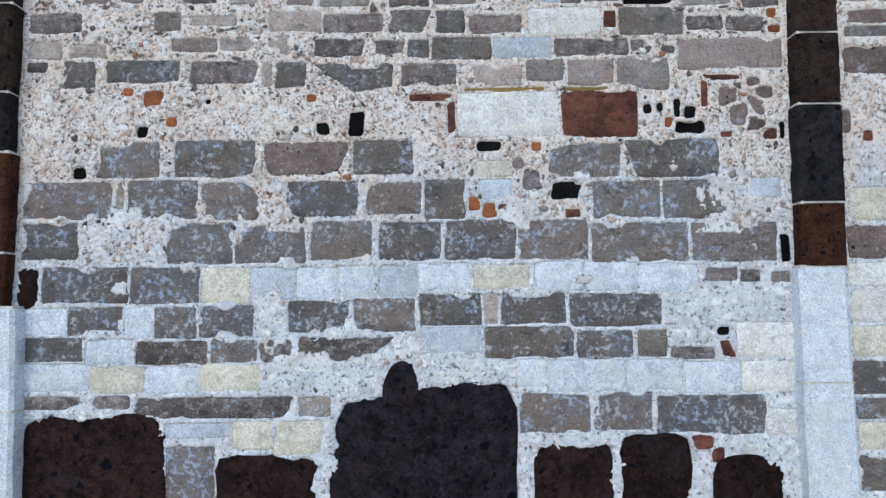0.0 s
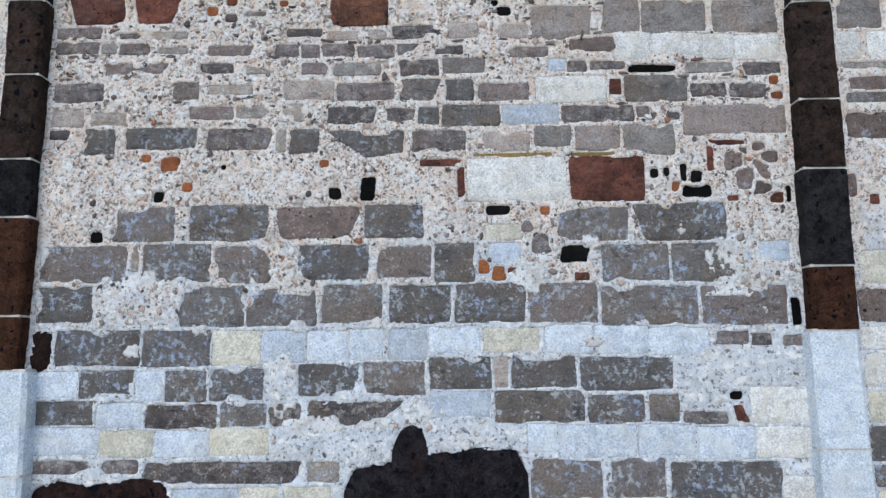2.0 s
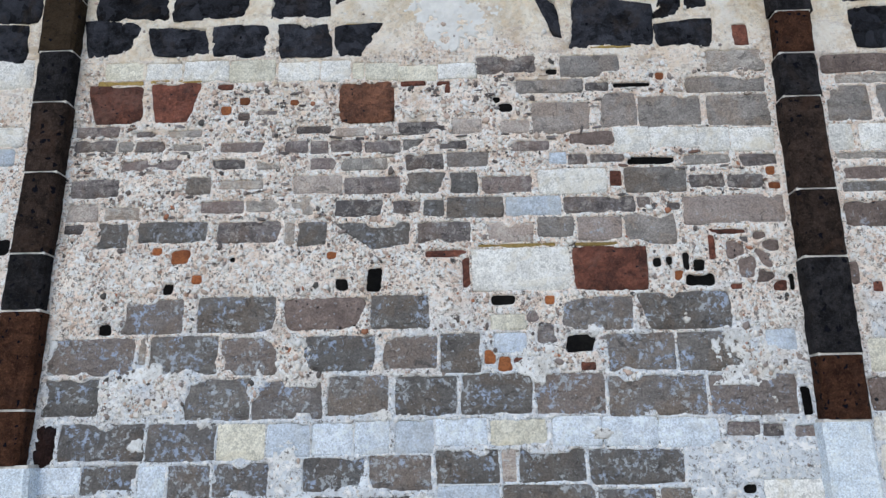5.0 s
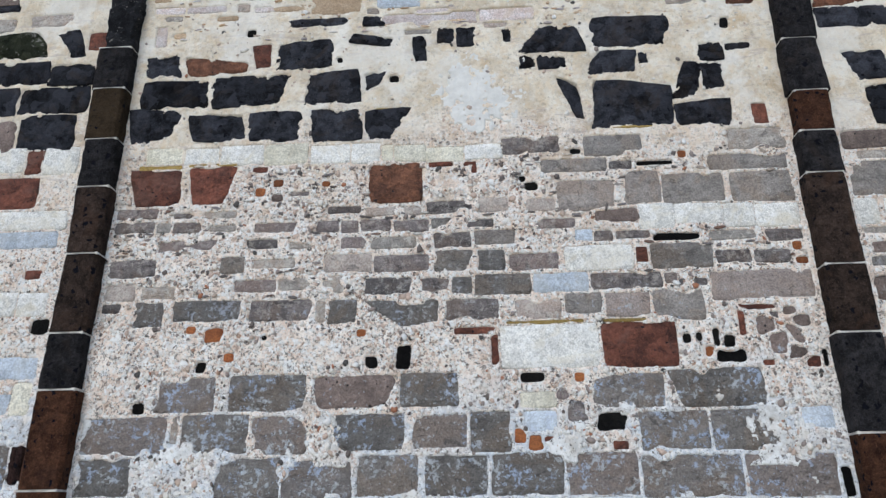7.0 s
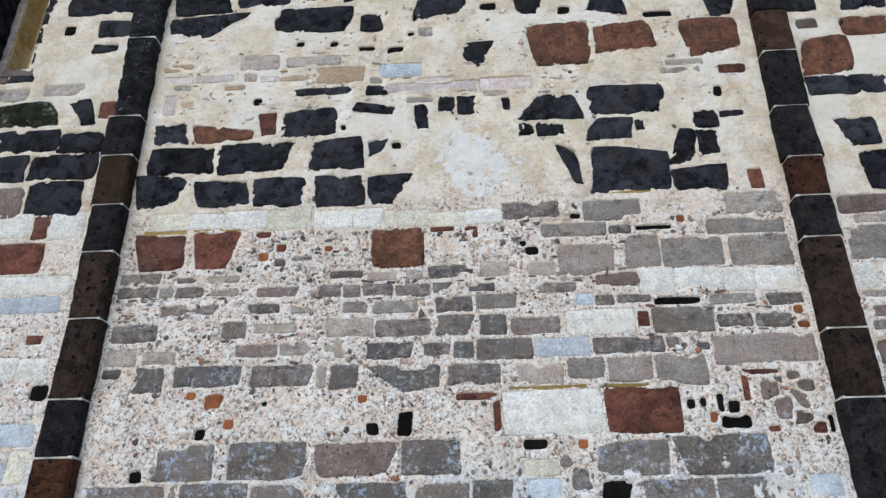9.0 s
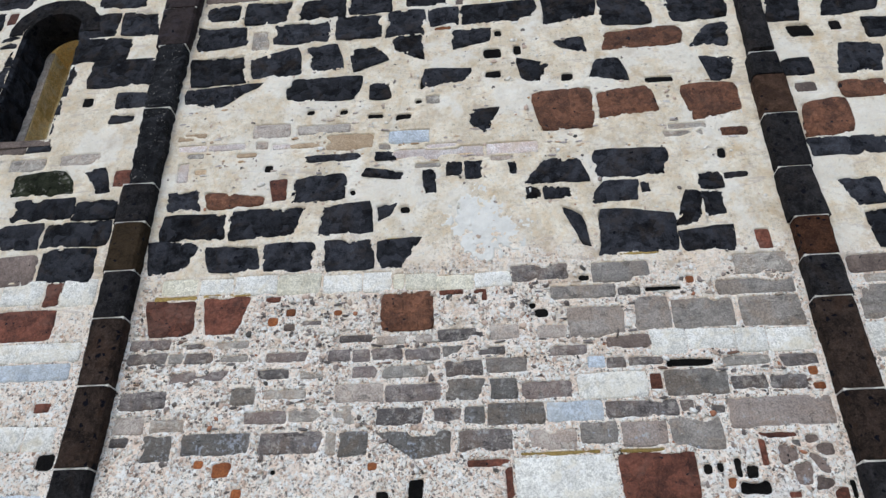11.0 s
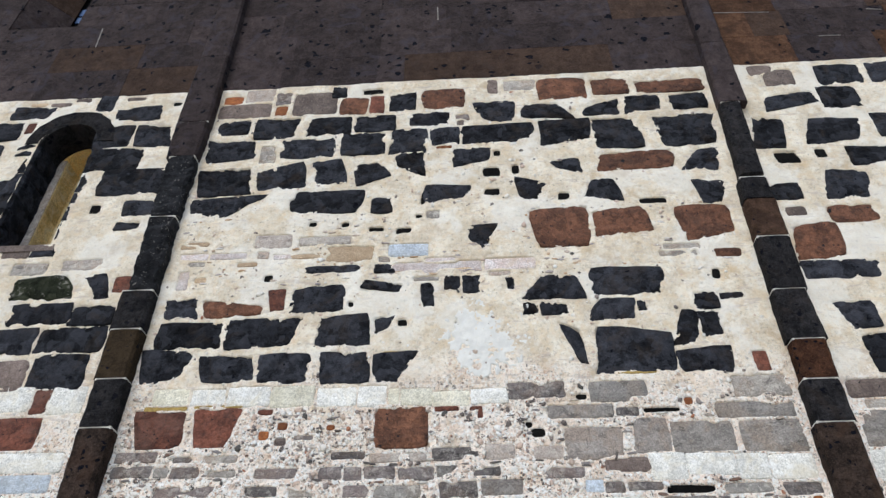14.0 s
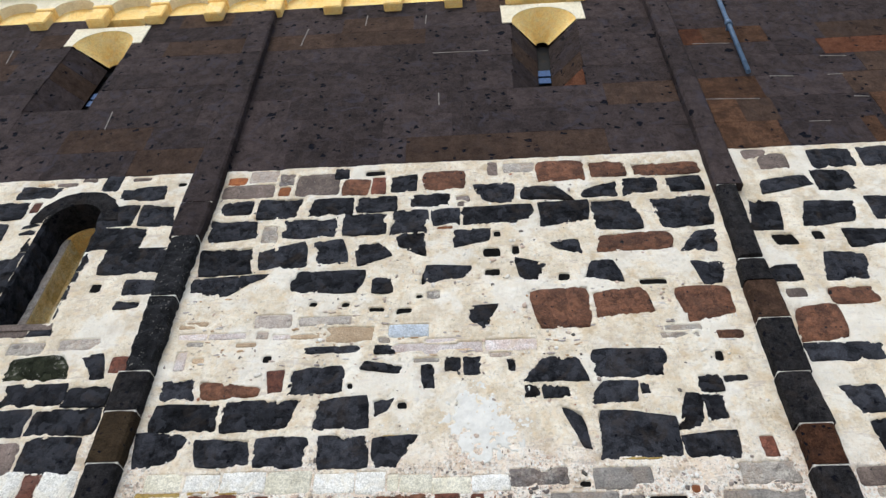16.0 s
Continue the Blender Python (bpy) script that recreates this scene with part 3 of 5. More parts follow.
# ---- the courses of the rubble masonry ----
lay("wall_centre", "G",
    (-1.088, 0.766, 0.213, 0.26),
    (0.772, 1.032, 0.25, 0.167), (1.147, 1.007, 0.467, 0.162), (0.701, 1.312, 0.239, 0.126), (-1.162, 1.421, 0.187, 0.134),
    (-0.941, 1.424, 0.236, 0.134), (-0.538, 1.444, 0.258, 0.134), (-1.56, 1.589, 0.37, 0.153), (-1.206, 1.585, 0.303, 0.153),
    (-0.751, 1.758, 0.304, 0.159))
lay("wall_centre", "R",
    (1.102, 0.892, 0.097, 0.059), (1.172, 0.836, 0.048, 0.059), (0.269, 1.913, 0.05, 0.025), (0.578, 1.883, 0.064, 0.037),
    (-0.039, 2.407, 0.195, 0.03), (0.053, 2.323, 0.044, 0.151), (0.705, 2.324, 0.334, 0.206), (1.172, 2.415, 0.026, 0.12),
    (1.25, 2.487, 0.161, 0.027), (0.761, 2.759, 0.05, 0.07), (-1.125, 3.287, 0.076, 0.027), (-0.191, 3.279, 0.124, 0.024),
    (-0.043, 3.276, 0.061, 0.021), (-0.023, 3.246, 0.025, 0.045), (1.433, 3.496, 0.07, 0.114), (-1.517, 5.486, 0.041, 0.049))
lay("wall_centre", "R",
    (-0.686, 5.682, 0.104, 0.192))
lay("wall_centre", "R",
    (1.225, 1.292, 0.054, 0.079, -0.33, -0.03, 0.08, -0.09), (-1.657, 3.207, 0.25, 0.2, -0.15, -0, -0.03, 0.08), (-1.374, 3.208, 0.206, 0.211, 0.04, 0, -0.01, 0.23), (-1.162, 3.982, 0.092, 0.156, -0.12, 0.06, -0, 0.13))
lay("wall_centre", "W",
    (1.451, 0.974, 0.131, 0.102), (1.406, 1.167, 0.231, 0.125), (1.398, 1.321, 0.25, 0.148), (0.295, 2.328, 0.45, 0.199),
    (0.559, 2.748, 0.322, 0.121), (1.42, 2.937, 0.206, 0.114), (0.852, 2.952, 0.168, 0.127), (1.054, 2.958, 0.223, 0.104),
    (1.241, 2.945, 0.143, 0.12), (-1.225, 3.378, 0.226, 0.114), (-0.759, 3.362, 0.204, 0.107), (-0.576, 3.359, 0.145, 0.113),
    (-1.438, 3.38, 0.184, 0.093), (0.027, 3.341, 0.188, 0.082))
lay("wall_centre", "b",
    (-1.057, 0.961, 0.282, 0.06), (0.033, 1.335, 0.257, 0.109), (-0.74, 1.588, 0.185, 0.135),
    (-0.192, 1.594, 0.163, 0.135), (0.237, 1.993, 0.142, 0.085), (1.427, 1.986, 0.129, 0.088), (0.37, 2.631, 0.254, 0.094),
    (0.496, 2.866, 0.08, 0.057),
    (-0.416, 4.32, 0.239, 0.092))
lay("wall_centre", "c",
    (-0.626, 0.927, 0.206, 0.143), (-0.824, 0.938, 0.165, 0.112), (-1.408, 1.181, 0.232, 0.109), (-0.92, 1.186, 0.256, 0.113),
    (-0.947, 1.584, 0.205, 0.148), (0.255, 1.606, 0.239, 0.103), (0.231, 2.085, 0.157, 0.068), (-1.635, 3.384, 0.199, 0.096),
    (-0.994, 3.372, 0.225, 0.114), (-0.462, 3.351, 0.056, 0.092), (-0.347, 3.348, 0.161, 0.092), (-0.167, 3.332, 0.188, 0.082))
lay("wall_centre", "d",
    (1.233, 3.729, 0.102, 0.142), (0.276, 3.868, 0.08, 0.082), (0.415, 3.863, 0.153, 0.089), (0.891, 3.855, 0.051, 0.063),
    (1.238, 3.882, 0.119, 0.111), (1.383, 3.906, 0.128, 0.037), (-0.296, 3.979, 0.07, 0.154), (-0.043, 4.047, 0.095, 0.117),
    (0.174, 4.042, 0.041, 0.082), (-0.154, 4.065, 0.083, 0.098), (-0.864, 4.19, 0.315, 0.045), (-0.551, 4.188, 0.115, 0.069),
    (-0.594, 4.694, 0.128, 0.127), (-1.138, 5.254, 0.365, 0.189), (-0.752, 5.274, 0.296, 0.213), (-0.447, 5.269, 0.254, 0.24))
lay("wall_centre", "d",
    (-0.196, 5.299, 0.195, 0.167), (0.165, 5.307, 0.479, 0.172), (0.969, 5.266, 0.308, 0.304), (-1.703, 5.496, 0.225, 0.141),
    (-1.386, 5.469, 0.3, 0.213), (-1.011, 5.458, 0.313, 0.181), (-0.684, 5.474, 0.283, 0.163), (-0.3, 5.492, 0.272, 0.133),
    (1.498, 5.561, 0.242, 0.164), (-0.501, 5.694, 0.186, 0.179), (-0.966, 5.838, 0.098, 0.12))
lay("wall_centre", "d",
    (-1.369, 3.547, 0.293, 0.158, -0.2, -0, 0.01, 0.03), (-1.065, 3.533, 0.274, 0.177, -0.02, 0.01, 0.03, -0.01), (-0.733, 3.538, 0.263, 0.193, -0.08, 0.01, -0.01, 0.06), (-0.486, 3.52, 0.175, 0.171, 0.26, 0.04, 0.04, 0.35),
    (1.155, 3.511, 0.268, 0.133, 0.02, 0.02, 0.14, 0.08), (-1.721, 3.571, 0.245, 0.182, 0.04, 0.05, -0.14, 0.17), (0.506, 3.622, 0.081, 0.223, -0.28, -0.49, 0.02, 0.33), (0.801, 3.58, 0.399, 0.256, 0.12, -0.06, -0.14, -0.02))
lay("wall_centre", "d",
    (-1.623, 3.758, 0.366, 0.161, -0.03, 0, 0.01, -0.01), (-1.221, 3.767, 0.393, 0.188, 0.16, 0.02, -0.04, 0.11), (-0.766, 3.765, 0.293, 0.197, 0.01, 0.04, 0.02, -0.08), (-0.544, 3.794, 0.089, 0.094, 0.09, 0.29, -0.31, 0.31),
    (1.106, 3.712, 0.106, 0.206, 0.3, -0.02, -0.09, -0.19), (0.731, 3.84, 0.223, 0.13, 0.39, -0, -0.07, -0.18), (-1.717, 3.945, 0.186, 0.148, -0.18, 0.06, 0.03, -0.01), (-0.932, 3.982, 0.306, 0.175, -0.05, 0.06, 0.01, -0.04))
lay("wall_centre", "d",
    (-0.554, 4.058, 0.232, 0.06, 0.33, -0.2, 0.04, -0.05), (0.422, 4.007, 0.292, 0.164, 0.16, 0.01, 0.01, -0.24), (0.827, 4.028, 0.398, 0.182, 0.16, 0, -0.05, -0), (0.01, 4.414, 0.139, 0.146, 0.21, -0.31, 0.41, 0.25),
    (-1.653, 4.74, 0.372, 0.144, 0.8, -0.03, 0.21, 0.3), (-0.965, 4.739, 0.463, 0.184, 0.19, -0.04, 0.01, 0.04), (-0.187, 4.772, 0.278, 0.122, 0.17, 0.03, -0.28, 0.1), (0.344, 4.774, 0.155, 0.159, 0.21, -0.39, 0.19, 0.28))
lay("wall_centre", "d",
    (0.797, 4.748, 0.195, 0.164, 0.1, -0.12, 0.07, -0.31), (1.458, 4.69, 0.156, 0.173, 0.08, -0.06, 0, 0.3), (-1.656, 4.958, 0.353, 0.246, -0.16, 0.04, 0.01, 0.02), (-1.288, 4.969, 0.322, 0.199, -0.12, 0.15, 0.13, -0.02),
    (-0.967, 5.002, 0.206, 0.22, -0.19, 0.12, -0.02, -0.07), (-0.692, 5, 0.192, 0.178, -0.32, 0.29, -0.13, -0.18), (0.599, 4.982, 0.178, 0.099, -0.22, -0.1, 0.43, 0.16), (1.477, 4.98, 0.189, 0.197, 0.5, 0.04, 0.11, -0.27))
lay("wall_centre", "d",
    (-0.423, 5.071, 0.189, 0.176, -0.08, -0.13, 0.38, 0.05), (-0.02, 5.104, 0.246, 0.144, 0.1, 0.08, -0.25, 0.08), (-1.675, 5.262, 0.336, 0.204, -0.12, -0.03, -0.16, 0.04), (0.616, 5.303, 0.342, 0.218, 0.05, 0.06, -0.13, 0.02),
    (1.425, 5.27, 0.388, 0.3, -0, 0.01, -0.02, 0.14), (0.159, 5.547, 0.263, 0.194, -0.03, -0.11, 0.09, 0.18), (0.501, 5.528, 0.301, 0.153, -0.25, -0.04, 0.09, -0.2), (0.899, 5.516, 0.243, 0.127, 0.15, 0.21, 0.4, -0.04))
lay("wall_centre", "d",
    (1.183, 5.553, 0.234, 0.165, 0.1, 0.11, -0.11, -0.03))
lay("wall_centre", "g",
    (0.48, 1.023, 0.298, 0.167), (-1.698, 1.312, 0.291, 0.109), (-0.899, 1.297, 0.213, 0.109), (-1.511, 1.431, 0.246, 0.122),
    (0.373, 1.326, 0.384, 0.136), (0.906, 1.316, 0.132, 0.129), (-0.252, 1.449, 0.265, 0.142), (0.033, 1.467, 0.27, 0.139),
    (0.395, 1.468, 0.282, 0.139), (0.751, 1.455, 0.402, 0.147), (-1.72, 1.782, 0.246, 0.157), (-1.061, 1.765, 0.29, 0.176),
    (-0.438, 1.773, 0.262, 0.166), (-0.139, 1.769, 0.267, 0.166), (0.168, 1.772, 0.306, 0.169), (0.489, 1.766, 0.296, 0.174))
lay("wall_centre", "g",
    (0.866, 1.753, 0.42, 0.166), (1.277, 1.749, 0.372, 0.166), (-1.644, 1.961, 0.397, 0.158), (-1.225, 1.962, 0.316, 0.17),
    (-0.935, 1.953, 0.249, 0.158), (-0.525, 1.958, 0.308, 0.153), (-0.208, 1.955, 0.236, 0.138), (0.014, 1.951, 0.174, 0.175),
    (0.812, 1.941, 0.29, 0.158), (1.11, 1.94, 0.268, 0.163), (-1.385, 2.142, 0.28, 0.159), (-0.998, 2.14, 0.355, 0.164),
    (-0.255, 2.14, 0.257, 0.147), (0.624, 2.117, 0.329, 0.146), (-1.609, 2.529, 0.139, 0.119), (-1.324, 2.539, 0.326, 0.097))
lay("wall_centre", "g",
    (-0.669, 2.517, 0.132, 0.11), (-0.097, 2.631, 0.1, 0.078), (0.097, 2.63, 0.266, 0.097), (-1.224, 2.767, 0.13, 0.085),
    (-0.131, 2.755, 0.192, 0.102), (0.046, 2.752, 0.13, 0.099), (0.948, 2.746, 0.283, 0.12), (0.065, 2.87, 0.195, 0.072),
    (-0.192, 2.951, 0.095, 0.058))
lay("wall_centre", "g",
    (1.031, 2.124, 0.383, 0.162, -0.17, 0.01, 0.01, 0.08), (-0.344, 2.505, 0.266, 0.115, -0.67, 0.03, -0.1, 0.31))
lay("wall_centre", "h",
    (0.468, 2.526, 0.161, 0.095), (0.675, 2.514, 0.202, 0.109), (0.9, 2.505, 0.232, 0.143), (1.292, 2.59, 0.462, 0.136),
    (0.527, 3.076, 0.283, 0.161), (0.792, 3.108, 0.188, 0.171), (1.047, 3.094, 0.295, 0.155), (1.373, 3.091, 0.293, 0.161),
    (0.477, 3.243, 0.322, 0.069), (1.329, 3.226, 0.377, 0.083), (0.679, 3.348, 0.288, 0.109))
# holes in the masonry, drawn as sunk near-black slabs
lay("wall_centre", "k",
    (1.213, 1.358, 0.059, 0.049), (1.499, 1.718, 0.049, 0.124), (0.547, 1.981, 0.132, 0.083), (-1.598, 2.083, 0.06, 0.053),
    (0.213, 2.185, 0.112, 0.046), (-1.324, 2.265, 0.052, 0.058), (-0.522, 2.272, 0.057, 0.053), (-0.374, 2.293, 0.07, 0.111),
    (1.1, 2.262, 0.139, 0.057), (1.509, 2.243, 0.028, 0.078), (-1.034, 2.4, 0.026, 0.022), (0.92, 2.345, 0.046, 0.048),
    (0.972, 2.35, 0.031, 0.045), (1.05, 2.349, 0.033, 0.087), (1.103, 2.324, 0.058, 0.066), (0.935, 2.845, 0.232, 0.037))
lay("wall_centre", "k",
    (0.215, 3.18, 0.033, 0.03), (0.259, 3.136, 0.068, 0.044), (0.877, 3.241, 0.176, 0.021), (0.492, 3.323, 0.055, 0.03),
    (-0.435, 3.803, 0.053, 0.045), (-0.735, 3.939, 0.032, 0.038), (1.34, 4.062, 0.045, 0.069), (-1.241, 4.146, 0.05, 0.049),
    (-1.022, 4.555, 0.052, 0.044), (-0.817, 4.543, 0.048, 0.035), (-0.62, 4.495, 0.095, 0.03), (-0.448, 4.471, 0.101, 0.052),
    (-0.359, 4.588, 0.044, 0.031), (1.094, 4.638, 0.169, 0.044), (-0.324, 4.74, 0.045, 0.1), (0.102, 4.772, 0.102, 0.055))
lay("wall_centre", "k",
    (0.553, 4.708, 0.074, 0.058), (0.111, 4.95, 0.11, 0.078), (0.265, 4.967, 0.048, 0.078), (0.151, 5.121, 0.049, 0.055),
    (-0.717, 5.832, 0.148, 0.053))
lay("wall_centre", "l",
    (-0.556, 1.057, 0.139, 0.084), (0.211, 1.469, 0.061, 0.137), (-1.413, 1.987, 0.042, 0.126), (-0.77, 2.52, 0.048, 0.099),
    (0.256, 2.501, 0.208, 0.09), (-1.77, 2.645, 0.145, 0.084), (-1.575, 2.635, 0.162, 0.056), (-0.895, 2.661, 0.182, 0.056),
    (-0.732, 2.657, 0.123, 0.084), (-1.012, 2.769, 0.203, 0.043), (-0.648, 2.76, 0.228, 0.088), (-0.888, 2.866, 0.109, 0.043),
    (-0.428, 2.862, 0.216, 0.057), (1.19, 2.841, 0.223, 0.042), (-1.59, 2.98, 0.077, 0.044), (-1.322, 3.039, 0.194, 0.035))
lay("wall_centre", "l",
    (-1.289, 2.965, 0.137, 0.029), (-0.43, 3.028, 0.273, 0.044), (0.066, 3.044, 0.149, 0.073), (0.296, 3.034, 0.148, 0.064),
    (1.388, 3.357, 0.27, 0.109), (-0.098, 3.783, 0.093, 0.04), (-0.306, 4.099, 0.145, 0.028), (0.119, 4.12, 0.127, 0.028),
    (-1.728, 4.271, 0.155, 0.034), (-0.56, 4.256, 0.066, 0.041), (1.158, 4.218, 0.217, 0.04), (1.187, 4.269, 0.209, 0.04),
    (-1.301, 4.323, 0.068, 0.051), (-1.252, 4.428, 0.224, 0.099), (-0.931, 4.42, 0.317, 0.064), (-0.27, 4.594, 0.085, 0.066))
lay("wall_centre", "l",
    (-1.406, 5.206, 0.111, 0.17), (-1.561, 5.844, 0.208, 0.134), (0.347, 5.82, 0.226, 0.111))
lay("wall_centre", "m",
    (1.297, 0.681, 0.281, 0.277), (-0.756, 0.702, 0.41, 0.278), (0.555, 0.718, 0.315, 0.337), (0.902, 0.732, 0.272, 0.372),
    (-1.805, 1.575, 0.076, 0.16))
lay("wall_centre", "m",
    (-1.516, 0.795, 0.62, 0.45, 0.01, 0.01, 0.03, -0.04))
lay("wall_centre", "N",
    (-0.088, 0.838, 0.773, 0.564, 0.03, 0.05, 0.09, -0.04), (-0.175, 1.150, 0.13, 0.165, -0.01, 0.01, 0.03, -0.3))
lay("wall_centre", "n",
    (-1.755, 4.15, 0.061, 0.131), (-0.254, 4.181, 0.545, 0.081), (-1.164, 4.305, 0.136, 0.034), (-0.224, 4.232, 0.179, 0.041),
    (0.182, 4.19, 0.297, 0.08), (-1.728, 4.327, 0.173, 0.047), (-1.514, 4.326, 0.224, 0.042))
lay("wall_centre", "o",
    (0.145, 1.932, 0.05, 0.06), (0.211, 1.9, 0.057, 0.062), (0.421, 2.18, 0.045, 0.04), (-1.195, 2.311, 0.045, 0.04),
    (1.012, 2.284, 0.046, 0.045), (-1.28, 2.415, 0.085, 0.068), (-0.571, 2.411, 0.045, 0.035), (-1.39, 2.447, 0.045, 0.035),
    (1.485, 2.778, 0.039, 0.042), (1.493, 2.703, 0.057, 0.033), (-1.112, 3.158, 0.047, 0.042), (-1.023, 3.205, 0.047, 0.039),
    (-0.777, 3.193, 0.039, 0.03), (1.016, 3.282, 0.041, 0.039), (-0.2, 5.205, 0.108, 0.034), (-1.379, 5.659, 0.084, 0.109))
lay("wall_centre", "o",
    (-1.758, 5.802, 0.139, 0.086))
lay("wall_centre", "p",
    (-0.992, 1.056, 0.669, 0.084), (-1.599, 1.083, 0.487, 0.053), (-1.181, 1.29, 0.311, 0.104), (-0.732, 1.295, 0.147, 0.095),
    (1.075, 1.268, 0.195, 0.051), (1.215, 1.607, 0.14, 0.054), (1.34, 1.601, 0.086, 0.049), (1.477, 1.594, 0.091, 0.049),
    (0.337, 1.892, 0.062, 0.035), (0.402, 2.038, 0.087, 0.093), (0.341, 2.121, 0.062, 0.071),     (-0.967, 2.531, 0.292, 0.096))
lay("wall_centre", "p",
    (-0.05, 2.51, 0.249, 0.095), (-1.8, 2.564, 0.086, 0.042), (-1.096, 2.659, 0.209, 0.059),
    (-0.45, 2.639, 0.218, 0.078), (-0.224, 2.635, 0.138, 0.064), (0.676, 2.628, 0.331, 0.074), (0.883, 2.636, 0.055, 0.047),
    (0.982, 2.612, 0.135, 0.036), (-1.717, 2.765, 0.232, 0.086), (-0.387, 2.751, 0.267, 0.076), (0.252, 2.738, 0.228, 0.081),
    (1.184, 2.733, 0.17, 0.061), (1.364, 2.729, 0.174, 0.061), (-1.081, 2.874, 0.158, 0.049), (-0.624, 2.867, 0.122, 0.057))
lay("wall_centre", "p",
    (-0.136, 2.864, 0.18, 0.077), (0.339, 2.932, 0.241, 0.049), (0.59, 2.86, 0.093, 0.048), (0.729, 2.86, 0.172, 0.04),
    (1.438, 2.834, 0.169, 0.056), (-1.742, 2.986, 0.203, 0.053), (-1.74, 3.061, 0.207, 0.05), (-1.484, 3.042, 0.119, 0.027),
    (-1.473, 2.978, 0.146, 0.053), (-1.022, 2.961, 0.205, 0.047), (-0.755, 2.957, 0.109, 0.058), (-0.676, 3.045, 0.164, 0.035),
    (-0.644, 2.952, 0.087, 0.061), (-0.517, 2.956, 0.149, 0.058), (-0.45, 2.991, 0.041, 0.015), (-0.338, 2.944, 0.171, 0.061))
lay("wall_centre", "p",
    (-0.139, 3.039, 0.245, 0.064), (-0.001, 2.947, 0.127, 0.038), (-0.907, 3.142, 0.097, 0.021), (0.706, 3.234, 0.109, 0.045),
    (0.264, 3.369, 0.295, 0.092), (-0.073, 5.5, 0.1, 0.061), (-1.378, 5.797, 0.111, 0.132))
lay("wall_centre", "p",
    (-0.444, 1.302, 0.355, 0.098, 0.63, 0.01, -0.07, 0.17), (-1.465, 2.875, 0.277, 0.06, 0.44, 0.01, -0.06, 0.07))
lay("wall_centre", "r",
    (-0.418, 3.187, 0.259, 0.216), (1.441, 4.207, 0.147, 0.059), (-0.845, 5.671, 0.2, 0.185), (-0.203, 5.701, 0.304, 0.211),
    (0.648, 5.759, 0.343, 0.225), (0.99, 5.758, 0.252, 0.173), (1.401, 5.732, 0.473, 0.133))
lay("wall_centre", "r",
    (-1.413, 3.928, 0.331, 0.097, -0.16, -0.05, -0.37, 0.06), (0.509, 4.45, 0.334, 0.306, -0.06, 0.03, 0.04, 0.12), (0.872, 4.478, 0.334, 0.201, -0.13, 0.09, 0.03, -0.1), (1.369, 4.455, 0.308, 0.25, -0.09, 0.11, -0.15, 0.05),
    (1.044, 4.995, 0.48, 0.162, 0.15, 0.03, 0.04, -0.03))
lay("wall_centre", "t",
    (-1.651, 4.151, 0.068, 0.033), (-0.412, 4.154, 0.163, 0.028), (-0.136, 4.158, 0.193, 0.028), (-1.387, 4.257, 0.119, 0.029),
    (-1.029, 4.303, 0.203, 0.033), (-0.929, 4.312, 0.101, 0.034), (-0.77, 4.307, 0.285, 0.113), (-1.775, 4.409, 0.105, 0.035),
    (-1.726, 4.429, 0.14, 0.03))
lay("wall_centre", "v",
        (0.662, 2.963, 0.214, 0.069), (-1.023, 3.123, 0.055, 0.036), (-0.084, 5.441, 0.055, 0.06), (-1.653, 5.679, 0.38, 0.148),
    (-1.137, 5.722, 0.321, 0.246), (0.155, 5.822, 0.074, 0.151))
lay("wall_centre", "v",
    (-0.602, 2.139, 0.347, 0.139, 0.07, 0.02, -0.04, 0.1))
lay("wall_centre", "w",
    (-1.174, 1.179, 0.227, 0.109), (0.615, 1.174, 0.329, 0.137), (0.911, 1.18, 0.238, 0.13), (1.159, 1.166, 0.238, 0.132),
    (-1.686, 1.194, 0.314, 0.114), (-1.445, 1.302, 0.203, 0.109), (0.38, 1.192, 0.124, 0.116), (-1.739, 1.433, 0.209, 0.108),
    (-1.322, 1.422, 0.113, 0.122), (-0.549, 1.589, 0.172, 0.13), (-0.377, 1.596, 0.148, 0.135), (0.01, 1.611, 0.222, 0.108),
    (0.507, 1.61, 0.202, 0.123), (0.736, 1.605, 0.226, 0.118), (0.986, 1.596, 0.253, 0.116))
lay("wall_centre", "y",
    (0.28, 2.438, 0.36, 0.018), (1.27, 2.508, 0.16, 0.016), (0.68, 2.437, 0.26, 0.014),
    (0.79, 3.452, 0.2, 0.014), (-0.46, 3.612, 0.14, 0.018),
    (-1.652, 3.319, 0.226, 0.031), (-1.373, 3.326, 0.259, 0.025))
lay("wall_centre", "v",
    (1.276, 2.399, 0.077, 0.083), (1.391, 2.462, 0.054, 0.034), (1.437, 2.415, 0.073, 0.052), (1.322, 2.315, 0.076, 0.098), (1.395, 2.273, 0.087, 0.057))
lay("wall_centre", "p",
    (1.315, 2.442, 0.044, 0.036))
lay("wall_centre", "R",
    (1.456, 2.227, 0.063, 0.046), (1.261, 2.226, 0.049, 0.023))
lay("wall_centre", "v",
    (1.404, 2.347, 0.046, 0.100, -0.45, 0, 0, 0.1))
lay("wall_east", "R",
    (1.885, 2.215, 0.045, 0.05), (1.98, 2.08, 0.03, 0.04))
lay("wall_east", "W",
    (1.864, 1.6, 0.186, 0.095), (1.867, 1.464, 0.185, 0.14), (1.838, 2.937, 0.108, 0.13), (2.021, 2.937, 0.19, 0.13))
